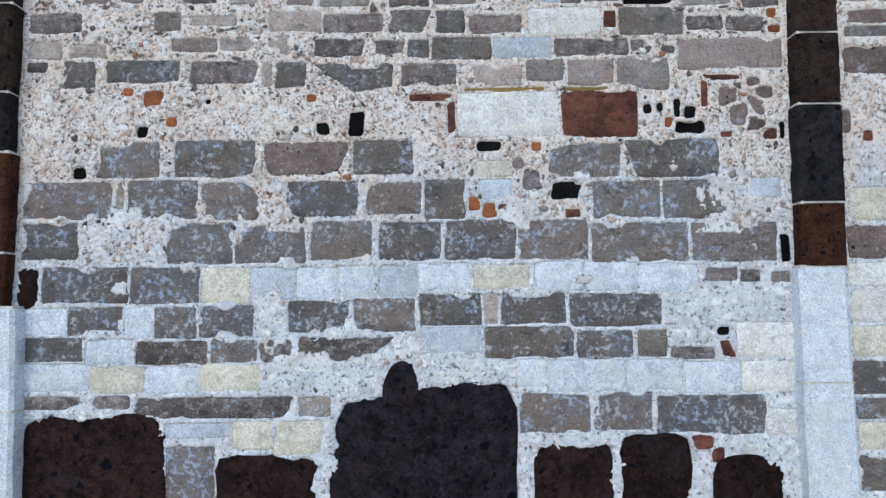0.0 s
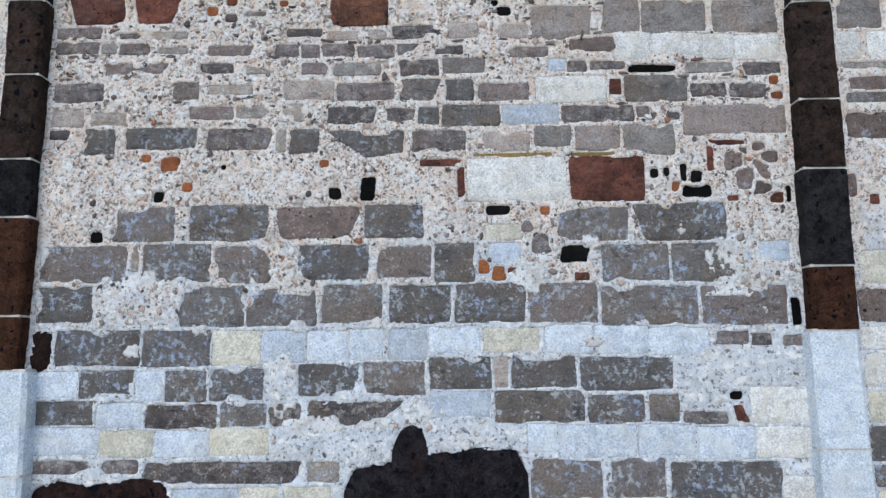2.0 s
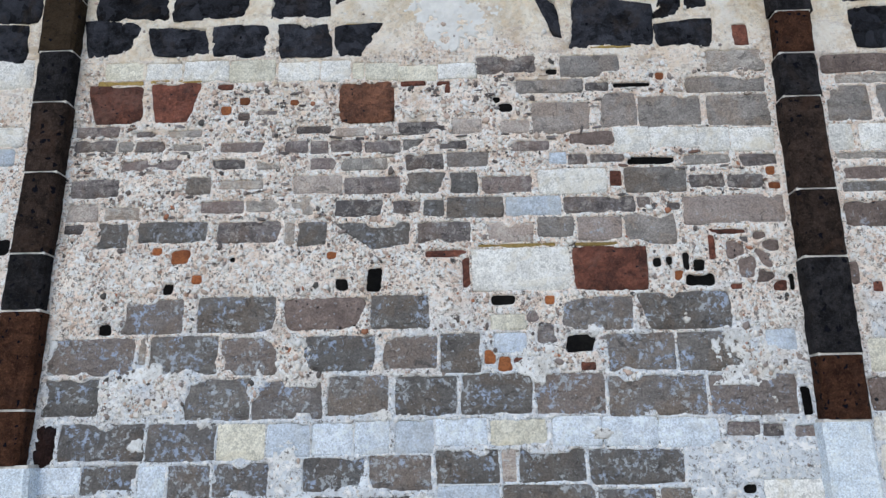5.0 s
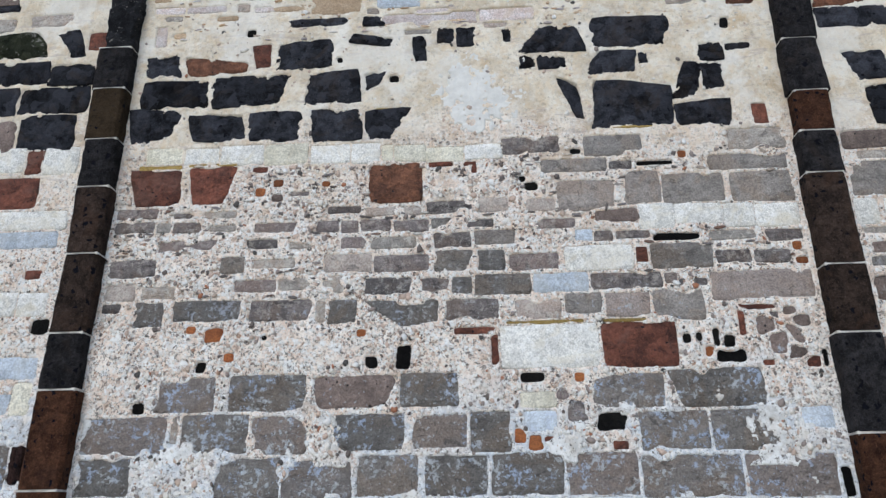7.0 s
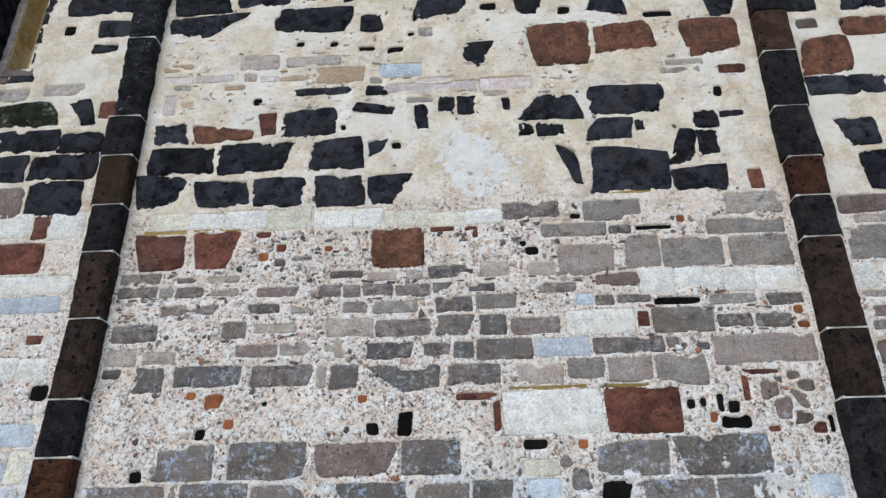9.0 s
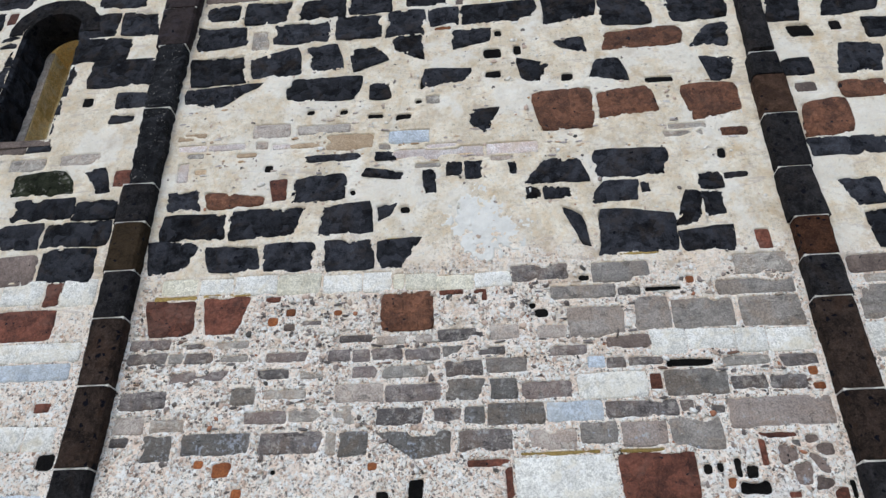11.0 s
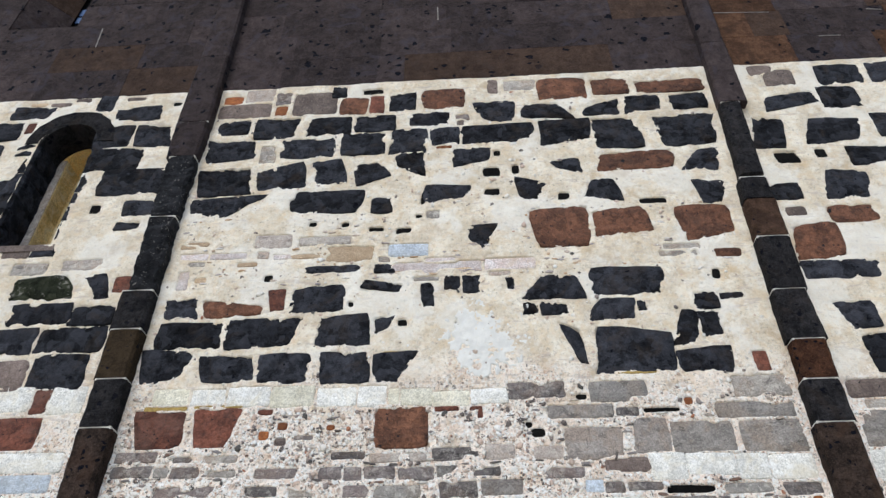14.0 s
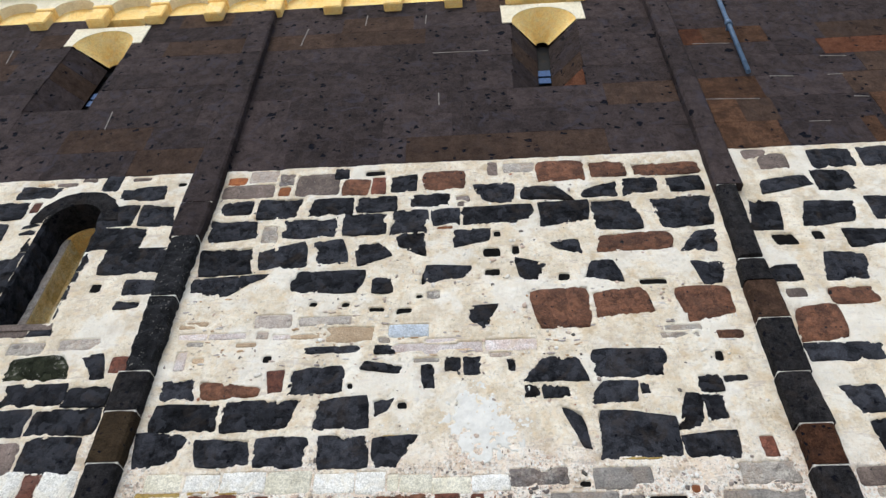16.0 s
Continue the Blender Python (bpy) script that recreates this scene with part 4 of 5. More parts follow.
lay("wall_east", "c",
    (1.892, 1.91, 0.189, 0.14), (1.864, 1.311, 0.175, 0.125), (1.858, 0.908, 0.164, 0.115))
lay("wall_east", "d",
    (2.091, 3.525, 0.207, 0.234), (2.031, 4.061, 0.419, 0.117), (1.906, 4.663, 0.168, 0.127), (2.54, 4.942, 0.309, 0.152),
    (2.768, 5.225, 0.23, 0.219), (2.52, 5.522, 0.253, 0.208), (2.6, 5.758, 0.306, 0.202), (2.937, 5.767, 0.266, 0.209),
    (2.014, 3.756, 0.176, 0.173, -0.14, 0.04, -0.06, 0.16), (2.287, 4.702, 0.253, 0.229, 0.25, -0.06, -0, -0.04), (1.943, 5.195, 0.195, 0.3, 0.22, -0.17, -0.07, -0.02), (2.365, 5.197, 0.331, 0.219, 0.35, 0.01, -0.13, -0.01),
    (2.189, 5.515, 0.348, 0.139, 0.1, 0.19, -0.11, -0.09))
lay("wall_east", "g",
    (1.859, 1.157, 0.191, 0.142), (1.861, 1.025, 0.174, 0.088), (1.855, 0.755, 0.16, 0.148), (1.96, 2.69, 0.307, 0.052))
lay("wall_east", "h",
    (1.899, 3.113, 0.202, 0.18), (2.12, 3.113, 0.148, 0.18))
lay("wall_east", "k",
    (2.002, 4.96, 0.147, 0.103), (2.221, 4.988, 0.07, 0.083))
lay("wall_east", "l",
    (2.003, 3.239, 0.287, 0.045), (1.93, 2.842, 0.25, 0.03))
lay("wall_east", "v",
    (1.915, 4.503, 0.115, 0.067), (1.922, 2.75, 0.207, 0.07), (1.935, 2.552, 0.275, 0.118), (1.876, 1.741, 0.202, 0.136),
    (1.977, 3.324, 0.357, 0.095), (2.2, 2.55, 0.2, 0.11))
lay("wall_east", "r",
    (1.972, 4.269, 0.266, 0.249, 0.15, 0.09, -0.01, -0.07), (2.237, 4.465, 0.264, 0.133))
lay("wall_east", "v",
    (2.177, 5.762, 0.213, 0.172), (2.073, 5.849, 0.173, 0.111), (1.793, 2.276, 0.039, 0.102))
lay("wall_west", "M",
    (-2.611, 4.13, 0.349, 0.159, -0.24, 0.02, 0.09, -0.12))
lay("wall_west", "R",
    (-2.227, 2.752, 0.079, 0.042), (-2.457, 3.202, 0.323, 0.177), (-2.343, 3.385, 0.094, 0.135), (-2.121, 4.141, 0.104, 0.117),
    (-3.233, 5.605, 0.066, 0.115))
lay("wall_west", "W",
    (-2.353, 2.602, 0.139, 0.116), (-2.203, 2.597, 0.149, 0.116), (-2.345, 3.047, 0.477, 0.101), (-2.517, 3.401, 0.233, 0.14),
    (-2.201, 3.389, 0.186, 0.156))
lay("wall_west", "b",
    (-2.293, 2.115, 0.151, 0.091), (-2.261, 2.284, 0.293, 0.1), (-2.35, 2.941, 0.419, 0.087))
lay("wall_west", "c",
    (-2.166, 2.139, 0.088, 0.144))
lay("wall_west", "d",
    (-2.321, 3.555, 0.318, 0.208), (-2.662, 3.763, 0.286, 0.159), (-2.308, 3.762, 0.399, 0.162), (-2.237, 3.926, 0.253, 0.133),
    (-2.556, 3.943, 0.366, 0.142), (-2.707, 4.414, 0.147, 0.064), (-2.224, 4.604, 0.15, 0.063), (-2.159, 4.752, 0.259, 0.126),
    (-3.28, 4.857, 0.239, 0.42), (-2.273, 4.998, 0.495, 0.227), (-3.472, 5.271, 0.233, 0.294), (-2.491, 5.23, 0.37, 0.219),
    (-2.57, 5.463, 0.263, 0.221), (-3.446, 5.577, 0.308, 0.191), (-3.266, 5.773, 0.314, 0.134), (-2.723, 5.832, 0.125, 0.175))
lay("wall_west", "d",
    (-2.265, 4.123, 0.114, 0.172, -0.43, 0.17, -0.02, 0.12), (-2.272, 5.455, 0.256, 0.218, -0.16, -0.07, 0, -0.08), (-2.453, 5.708, 0.335, 0.142, -0.1, 0.03, 0.23, -0.03))
lay("wall_west", "g",
    (-2.234, 1.832, 0.138, 0.196))
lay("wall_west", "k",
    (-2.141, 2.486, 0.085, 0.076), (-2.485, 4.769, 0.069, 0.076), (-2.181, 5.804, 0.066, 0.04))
lay("wall_west", "l",
    (-2.747, 4.283, 0.217, 0.088), (-2.421, 4.305, 0.245, 0.075))
lay("wall_west", "m",
    (-2.129, 1.834, 0.063, 0.164))
lay("wall_west", "o",
    (-2.406, 5.096, 0.048, 0.044))
lay("wall_west", "t",
    (-3.265, 5.874, 0.127, 0.034))
lay("wall_west", "v",
    (-2.611, 3.544, 0.262, 0.191), (-2.879, 4.422, 0.174, 0.092), (-3.089, 5.858, 0.158, 0.041), (-2.927, 5.899, 0.113, 0.041),
    (-2.513, 5.885, 0.143, 0.034))

LOW_WINDOW = (-2.885, 0.215, 4.47, 5.42)      # centre, half width, sill, spring of the arch
centre, near, X, Z = mortar_bed("wall_centre", -1.96, 1.705, 0.0, TOP, 0.0058, COURSES["wall_centre"], 11,
                                "rubble wall of grey brick, limestone and basalt in pebbly lime mortar")
mortar_bed("wall_west", -6.2, -1.965, 0.0, TOP, 0.0105, COURSES["wall_west"], 23, "rubble wall bay of dark basalt in cream mortar, with a slit window", LOW_WINDOW)
mortar_bed("wall_east", 1.71, 6.2, 0.0, TOP, 0.0105, COURSES["wall_east"], 37, "rubble wall bay of dark basalt and red tufa in cream mortar")

# ---- white plaster smeared over the stones ----
def smear(x0, z0, w, h, seed, proud=0.009, ragged=1.0, material=None):
    """A thin ragged splash of lime plaster that laps over stones and joints and thins out at its rim."""
    nx, nz = int(w * 1.5 / 0.006), int(h * 1.5 / 0.006)
    gx, gz = np.meshgrid(np.linspace(-0.75 * w, 0.75 * w, nx), np.linspace(-0.75 * h, 0.75 * h, nz))
    px, pz = gx + x0, gz + z0
    rough = lattice(px, pz, 80, seed + 3)
    body = 1 - (2 * gx / w) ** 2 - (2 * gz / h) ** 2 + ragged * (0.9 * lattice(px, pz, 13, seed) + 0.8 * lattice(px, pz, 34, seed + 1) + 0.6 * lattice(px, pz, 75, seed + 2))
    body = np.minimum(body, 3 * (1 - np.maximum(np.abs(gx) / (0.74 * w), np.abs(gz) / (0.74 * h))))
    depth = (proud + 0.004) * smooth(-0.02, 0.25, body) - 0.004 + 0.0018 * rough * smooth(0.0, 0.3, body)
    keep = (np.maximum(np.maximum(body[:-1, :-1], body[1:, 1:]), np.maximum(body[1:, :-1], body[:-1, 1:])) > 0.0).ravel()
    first = (np.arange(nz - 1)[:, None] * nx + np.arange(nx - 1)).ravel()[keep]
    quads = np.stack([first, first + 1, first + nx + 1, first + nx], -1)
    used, index = np.unique(quads, return_inverse=True)
    co = np.stack([px, WALL - depth, pz], -1).reshape(-1, 3)[used]
    data = bpy.data.meshes.new("plaster_smear")
    data.from_pydata(co.tolist(), [], index.reshape(-1, 4).tolist())
    data.materials.append(material or PLASTERED)
    data.polygons.foreach_set("use_smooth", [True] * len(data.polygons))
    ob = new("plaster_smear", data)
    ob.parent = centre
    return tagged(ob, "ragged white lime plaster smeared over the stones")


for k, (sx, sz, sw, sh) in enumerate((
        (-0.742, 1.925, 0.15, 0.19), (-1.393, 1.79, 0.32, 0.20), (-0.735, 1.45, 0.11, 0.25), (-0.141, 1.30, 0.22, 0.10), (-0.60, 1.25, 0.22, 0.08),
        (1.155, 1.47, 0.26, 0.17), (-1.835, 2.20, 0.05, 0.42), (1.27, 1.90, 0.26, 0.28), (0.10, 1.20, 0.24, 0.09), (-1.41, 1.57, 0.07, 0.11),
        (-0.35, 1.25, 0.16, 0.06), (0.36, 1.90, 0.16, 0.16), (0.62, 2.04, 0.07, 0.05), (1.02, 2.09, 0.05, 0.04), (-0.30, 1.68, 0.13, 0.05),
        (-0.88, 1.88, 0.05, 0.10), (0.62, 1.60, 0.08, 0.04), (-1.10, 1.66, 0.12, 0.05))):
    smear(sx, sz, sw, sh, 300 + 7 * k)
# broad pale patch of plaster between the dark stones
smear(0.02, 3.70, 0.52, 0.50, 501, 0.011, 0.5, SMOOTH)

# ---- gravel that stands out of the mortar ----
rng = random.Random(5)
ico = bmesh.new()
bmesh.ops.create_icosphere(ico, subdivisions=1, radius=1.0)
ball = [v.co.copy() for v in ico.verts]
ball_faces = [[v.index for v in f.verts] for f in ico.faces]
ico.free()
verts, faces = [], []
count = 0
for _ in range(60000):
    x, z = rng.uniform(EDGE_L + 0.02, EDGE_R - 0.02), rng.uniform(0.6, TOP - 0.05)
    thick = 1.0 if 1.7 < z < 3.4 else 0.08
    j, i = int(z / TOP * (X.shape[0] - 1)), int((x + 1.96) / 3.665 * (X.shape[1] - 1))
    if near[j, i] < 0.02 or rng.random() > thick:
        continue
    r = min(rng.lognormvariate(-4.85, 0.45), 0.020)
    turn = Euler((rng.uniform(0, 6), rng.uniform(0, 6), rng.uniform(0, 6))).to_matrix()
    size = Vector((r * rng.uniform(0.7, 1.4), r * rng.uniform(0.5, 1), r * rng.uniform(0.4, 1)))
    dent = [rng.uniform(0.7, 1.2) for _ in ball]
    base = len(verts)
    for c, k in zip(ball, dent):
        p = turn @ Vector((c.x * size.x, c.y * size.y, c.z * size.z)) * k
        verts.append((x + p.x, WALL - 0.0085 + p.y * 0.32, z + p.z))
    faces += [[base + k for k in f] for f in ball_faces]
    count += 1
    if count > 9000:
        break
data = bpy.data.meshes.new("gravel")
data.from_pydata(verts, [], faces)
data.materials.append(PEBBLES)
data.polygons.foreach_set("use_smooth", [True] * len(faces))
gravel = new("gravel", data)
gravel.parent = centre
tagged(gravel, "mixed river pebbles set in the mortar", kind="stuff")

# ---- thin chips and slivers bedded in the mortar ----
def chips(name, count, x0, x1, z0, z1, material, seed, label):
    rng = random.Random(seed)
    verts, faces, made = [], [], 0
    for _ in range(count * 12):
        x, z = rng.uniform(x0, x1), rng.uniform(z0, z1)
        j, i = int(z / TOP * (X.shape[0] - 1)), int((x + 1.96) / 3.665 * (X.shape[1] - 1))
        if near[j, i] < 0.014:
            continue
        w, h = rng.uniform(0.008, 0.034), rng.uniform(0.004, 0.009)
        n, tilt, base = 7, rng.uniform(-0.15, 0.15), len(verts)
        outline = []
        for k in range(n):
            a = 6.2832 * k / n + rng.uniform(-0.25, 0.25)
            px, pz = w * math.cos(a) * rng.uniform(0.75, 1.1), h * math.sin(a) * rng.uniform(0.7, 1.15)
            outline.append((px - tilt * pz, pz + tilt * px))
        front = WALL - 0.0095 - rng.uniform(0, 0.002)
        verts += [(x + a, WALL + 0.01, z + c) for a, c in outline] + [(x + a * 0.86, front, z + c * 0.86) for a, c in outline]
        faces += [(base + k, base + (k + 1) % n, base + n + (k + 1) % n, base + n + k) for k in range(n)]
        faces.append(tuple(base + n + k for k in range(n)))
        made += 1
        if made >= count:
            break
    data = bpy.data.meshes.new(name)
    data.from_pydata(verts, [], faces)
    data.materials.append(material)
    ob = new(name, data)
    ob.parent = centre
    return tagged(ob, label, kind="stuff")


def chip_material(name, *tones):
    g = Nodes(name)
    ramp = g.n.new("ShaderNodeValToRGB")
    ramp.color_ramp.interpolation = "CONSTANT"
    e = ramp.color_ramp.elements
    for k, tint in enumerate(tones):
        at = k / len(tones)
        if k < 2:
            e[k].position, e[k].color = at, (*tint, 1)
        else:
            e.new(at).color = (*tint, 1)
    geo = g.n.new("ShaderNodeNewGeometry")
    g.l.new(geo.outputs["Random Per Island"], ramp.inputs[0])
    grain = g.noise(60, 4, 0.7)
    col = g.mix(g.ramp(grain, 0.35, 0.65, 0.45, 0.0), ramp.outputs[0], (0.10, 0.09, 0.085))
    return g.done(col, grain, 0.88, 0.5, 0.004)


GREY_CHIPS = chip_material("grey_and_brown_chips", (0.15, 0.135, 0.13), (0.30, 0.27, 0.25), (0.70, 0.67, 0.62), (0.10, 0.085, 0.08), (0.42, 0.35, 0.29), (0.22, 0.20, 0.20), (0.60, 0.52, 0.44), (0.18, 0.10, 0.07))
PINK_CHIPS = chip_material("pink_and_ochre_flakes", (0.66, 0.55, 0.48), (0.62, 0.45, 0.30), (0.50, 0.44, 0.42), (0.78, 0.74, 0.72), (0.55, 0.36, 0.20), (0.40, 0.36, 0.36))
chips("brick_chips", 170, EDGE_L + 0.03, EDGE_R - 0.03, 2.58, 3.34, GREY_CHIPS, 71, "thin grey and brown brick chips bedded in mortar")
chips("stone_flakes", 130, EDGE_L + 0.03, EDGE_R - 0.02, 4.08, 4.62, PINK_CHIPS, 73, "pink and ochre stone flakes bedded in mortar")


# ---- pilasters ----
def pilaster(label, blocks):
    """Stacked blocks with white joints. Blocks: bottom, top, left and right at the bottom, left and right at the top, stone."""
    thing = empty("pilaster", (blocks[0][2], FRONT, 0), label, "pilaster", "", "pilasters of the facade")
    for z0, z1, a0, b0, a1, b1, stone in blocks:
        rng = random.Random(int(z0 * 1000))
        bm = bmesh.new()
        gap = 0.005 if z1 < 5.6 else 0.0015
        wear = 0.008 if stone == "rough" else (0.0024 if z1 < 5.6 else 0.0015)
        # outline from below: a worn arris on both front corners
        def ring(z, a, b):
            c = 0.016
            return [bm.verts.new((x + rng.uniform(-1, 1) * wear, y + rng.uniform(-1, 1) * wear * 0.8, z)) for x, y in
                    ((a, WALL + 0.04), (a, FRONT + c), (a + c, FRONT), ((a + b) / 2, FRONT - 0.003), (b - c, FRONT), (b, FRONT + c), (b, WALL + 0.04))]
        levels = max(2, int((z1 - z0) / 0.035))
        rings = []
        for k in range(levels + 1):
            t = k / levels
            rings.append(ring(z0 + gap + (z1 - z0 - 2 * gap) * t, a0 + (a1 - a0) * t, b0 + (b1 - b0) * t))
        for r0, r1 in zip(rings, rings[1:]):
            for i in range(7):
                bm.faces.new((r0[i], r0[(i + 1) % 7], r1[(i + 1) % 7], r1[i]))
        bm.faces.new(rings[0][::-1])
        bm.faces.new(rings[-1])
        part("block", bm, BLOCK.get(stone) or ASHLAR[stone], thing)
        if z1 < 5.6 and stone != "tawny":
            jm = bmesh.new()
            box(jm, a1 + 0.004, b1 - 0.004, FRONT + 0.004, WALL + 0.03, z1 - gap - 0.003, z1 + gap + 0.003, 0.003)
            part("joint", jm, POINTING, thing, "white lime joint")
    return thing


pilaster("pilaster of rust-brown and black trachyte blocks on a whitewashed base", [
    (0.0, 0.62, -2.09, -1.80, -2.09, -1.80, "white"), (0.62, 1.06, -2.09, -1.80, -2.085, -1.805, "white"), (1.06, 1.495, -2.085, -1.805, -2.08, -1.815, "white"),
    (1.495, 1.73, -2.06, -1.868, -2.05, -1.862, "rust"), (1.73, 2.165, -2.05, -1.862, -2.045, -1.855, "rust"), (2.165, 2.43, -2.045, -1.868, -2.04, -1.868, "black"),
    (2.43, 2.826, -2.04, -1.868, -2.03, -1.862, "brown"), (2.826, 3.188, -2.03, -1.868, -2.04, -1.862, "brown"), (3.188, 3.462, -2.04, -1.868, -2.04, -1.865, "black"),
    (3.462, 3.77, -2.05, -1.868, -2.05, -1.868, "olive"), (3.77, 4.03, -2.06, -1.868, -2.06, -1.868, "black"), (4.03, 4.6, -2.03, -1.868, -2.05, -1.875, "rough"),
    (4.6, 5.14, -2.05, -1.875, -2.06, -1.87, "rough"), (5.14, 5.49, -2.08, -1.87, -2.09, -1.855, "plain"), (5.49, 6.25, -2.09, -1.855, -2.08, -1.86, "plain"),
    (6.25, 6.9, -2.08, -1.86, -2.085, -1.87, "plain"), (6.9, 7.6, -2.085, -1.87, -2.09, -1.885, "plain"), (7.6, 8.42, -2.09, -1.885, -2.10, -1.90, "plain")])
pilaster("pilaster of black and brown trachyte blocks on a limestone base", [
    (0.0, 0.64, 1.512, 1.738, 1.512, 1.732, "white"), (0.64, 1.145, 1.514, 1.728, 1.512, 1.724, "white"), (1.145, 1.632, 1.516, 1.722, 1.512, 1.712, "white"),
    (1.632, 1.908, 1.532, 1.722, 1.532, 1.726, "rust"), (1.908, 2.336, 1.532, 1.728, 1.536, 1.734, "black"), (2.336, 2.652, 1.542, 1.734, 1.546, 1.738, "brown"),
    (2.652, 3.113, 1.548, 1.736, 1.550, 1.736, "brown"), (3.113, 3.34, 1.558, 1.744, 1.562, 1.742, "black"), (3.34, 3.568, 1.570, 1.744, 1.576, 1.752, "rust"),
    (3.568, 3.88, 1.568, 1.766, 1.572, 1.752, "black"), (3.88, 4.25, 1.580, 1.762, 1.588, 1.778, "black"), (4.25, 4.54, 1.592, 1.780, 1.600, 1.784, "tawny"),
    (4.54, 4.72, 1.600, 1.784, 1.612, 1.780, "black"), (4.75, 5.43, 1.632, 1.776, 1.672, 1.808, "black"), (5.43, 6.1, 1.668, 1.858, 1.698, 1.872, "plain"),
    (6.1, 6.8, 1.698, 1.868, 1.716, 1.888, "plain"), (6.8, 7.5, 1.716, 1.888, 1.735, 1.915, "plain"), (7.5, 8.42, 1.735, 1.915, 1.755, 1.95, "plain")])

# ---- upper wall of dark ashlar ----
upper = empty("wall_upper", (0, WALL, TOP), "upper wall of dark volcanic ashlar with thin joints and slit windows", "wall", "structure")
# centre at the sill, lean to the right per metre, half width, sill, spring of the arch
HIGH_WINDOWS = [(0.69, 0.06, 0.31, 6.905, 8.05), (-3.62, 0.03, 0.30, 6.905, 8.05)]


def course_pieces(x0, x1, z0, z1):
    """What the window openings leave of a block."""
    for cx, lean, half, sill, spring in HIGH_WINDOWS:
        c = cx + lean * ((z0 + z1) / 2 - sill)
        if z0 < spring + half * 0.92 + 0.06 and z1 > sill + 0.01 and x1 > c - half and x0 < c + half:
            out = []
            if x0 < c - half - 0.03:
                out.append((x0, c - half, z0, z1))
            if x1 > c + half + 0.03:
                out.append((c + half, x1, z0, z1))
            return out
    return [(x0, x1, z0, z1)]


rng = random.Random(9)
levels = [TOP, 6.26, 6.58, 6.90, 7.20, 7.46, 7.75, 8.03, 8.31, 8.60]
# stretches of coloured stone in each course: from, to, stone
STAINED = {0: ((-2.67, -2.1, "warm"), (-0.5, 0.2, "warm"), (0.2, 1.05, "warm"), (1.85, 2.38, "rusty"), (3.0, 3.12, "rusty")),
           1: ((1.85, 2.15, "rusty"), (2.15, 2.42, "warm"), (3.2, 3.85, "rusty")), 2: ((1.85, 2.40, "rusty"), (3.1, 3.8, "warm")),
           4: ((3.10, 3.95, "red"),), 5: ((1.9, 2.15, "red"), (2.15, 2.71, "rusty"), (3.2, 3.9, "warm"), (-4.9, -4.3, "warm")),
           6: ((-2.9, -2.3, "warm"), (-1.75, -1.25, "warm"), (-5.0, -4.4, "warm")), 7: ((-1.2, -0.5, "warm"),)}
for n, (z0, z1) in enumerate(zip(levels, levels[1:])):
    marks = list(STAINED.get(n, ()))
    x = -6.2 - rng.uniform(0, 0.4)
    while x < 6.2:
        w, tone = rng.uniform(0.5, 1.05), "plain" if rng.random() < 0.93 else "warm"
        for a, b, stone in marks:
            if a - 0.02 <= x < b - 0.02:
                w, tone = b - x, stone
            elif x < a < x + w:
                w = a - x
        for a, b, c, d in course_pieces(x, min(x + w, 6.2), z0, z1):
            if b - a < 0.01:
                continue
            bm = bmesh.new()
            y = WALL - 0.004 - rng.uniform(0, 0.0025)
            box(bm, a + 0.0005, b - 0.0005, y, WALL + 0.2, c + 0.0005, d - 0.0005, 0.0012)
            part("ashlar", bm, ASHLAR[tone], upper)
        x += w
# remains of white pointing: x and z of both ends
for x0, z0, x1, z1 in ((-0.31, 7.556, 0.20, 7.546), (-0.97, 8.37, -0.975, 8.15), (-0.38, 8.30, -0.385, 8.13), (-0.25, 6.88, -0.245, 6.70), (-1.54, 8.14, -1.57, 7.82), (-4.44, 7.78, -4.48, 8.03),
                       (2.03, 7.477, 2.35, 7.453), (1.92, 6.589, 2.34, 6.560), (2.52, 6.885, 2.71, 6.866), (3.04, 7.164, 3.25, 7.142), (3.07, 6.534, 3.18, 6.517), (2.61, 6.222, 2.77, 6.216), (2.99, 6.865, 3.11, 6.863), (-3.05, 6.58, -3.07, 6.84)):
    bm = bmesh.new()
    if abs(x1 - x0) > abs(z1 - z0):
        prism(bm, [(x0, z0 - 0.005), ((x0 + x1) / 2, (z0 + z1) / 2 - 0.002), (x1, z1 - 0.003), (x1, z1 + 0.003), ((x0 + x1) / 2, (z0 + z1) / 2 + 0.004), (x0, z0 + 0.004)], WALL - 0.009, WALL)
    else:
        prism(bm, [(x0 - 0.005, z0), (x0 + 0.005, z0), (x1 + 0.004, z1), (x1 - 0.006, z1)], WALL - 0.009, WALL)
    part("pointing", bm, THIN, upper)
# core of the upper wall, open behind the windows
bm = bmesh.new()
cuts = sorted([-6.2, 6.2] + [c + s * (h + 0.06) for c, l, h, a, b in HIGH_WINDOWS for s in (-1, 1)])
for a, b in zip(cuts, cuts[1:]):
    if any(abs((a + b) / 2 - c) < h for c, l, h, s, t in HIGH_WINDOWS):
        box(bm, a, b, WALL + 0.2, WALL + 0.75, TOP, 6.9)
        box(bm, a, b, WALL + 0.36, WALL + 0.75, 8.18, 9.2)
        box(bm, a, b, WALL + 0.36, WALL + 0.75, 6.9, 8.18)
    else:
        box(bm, a, b, WALL + 0.2, WALL + 0.75, TOP, 9.2)
part("core", bm, ASHLAR["plain"], upper)


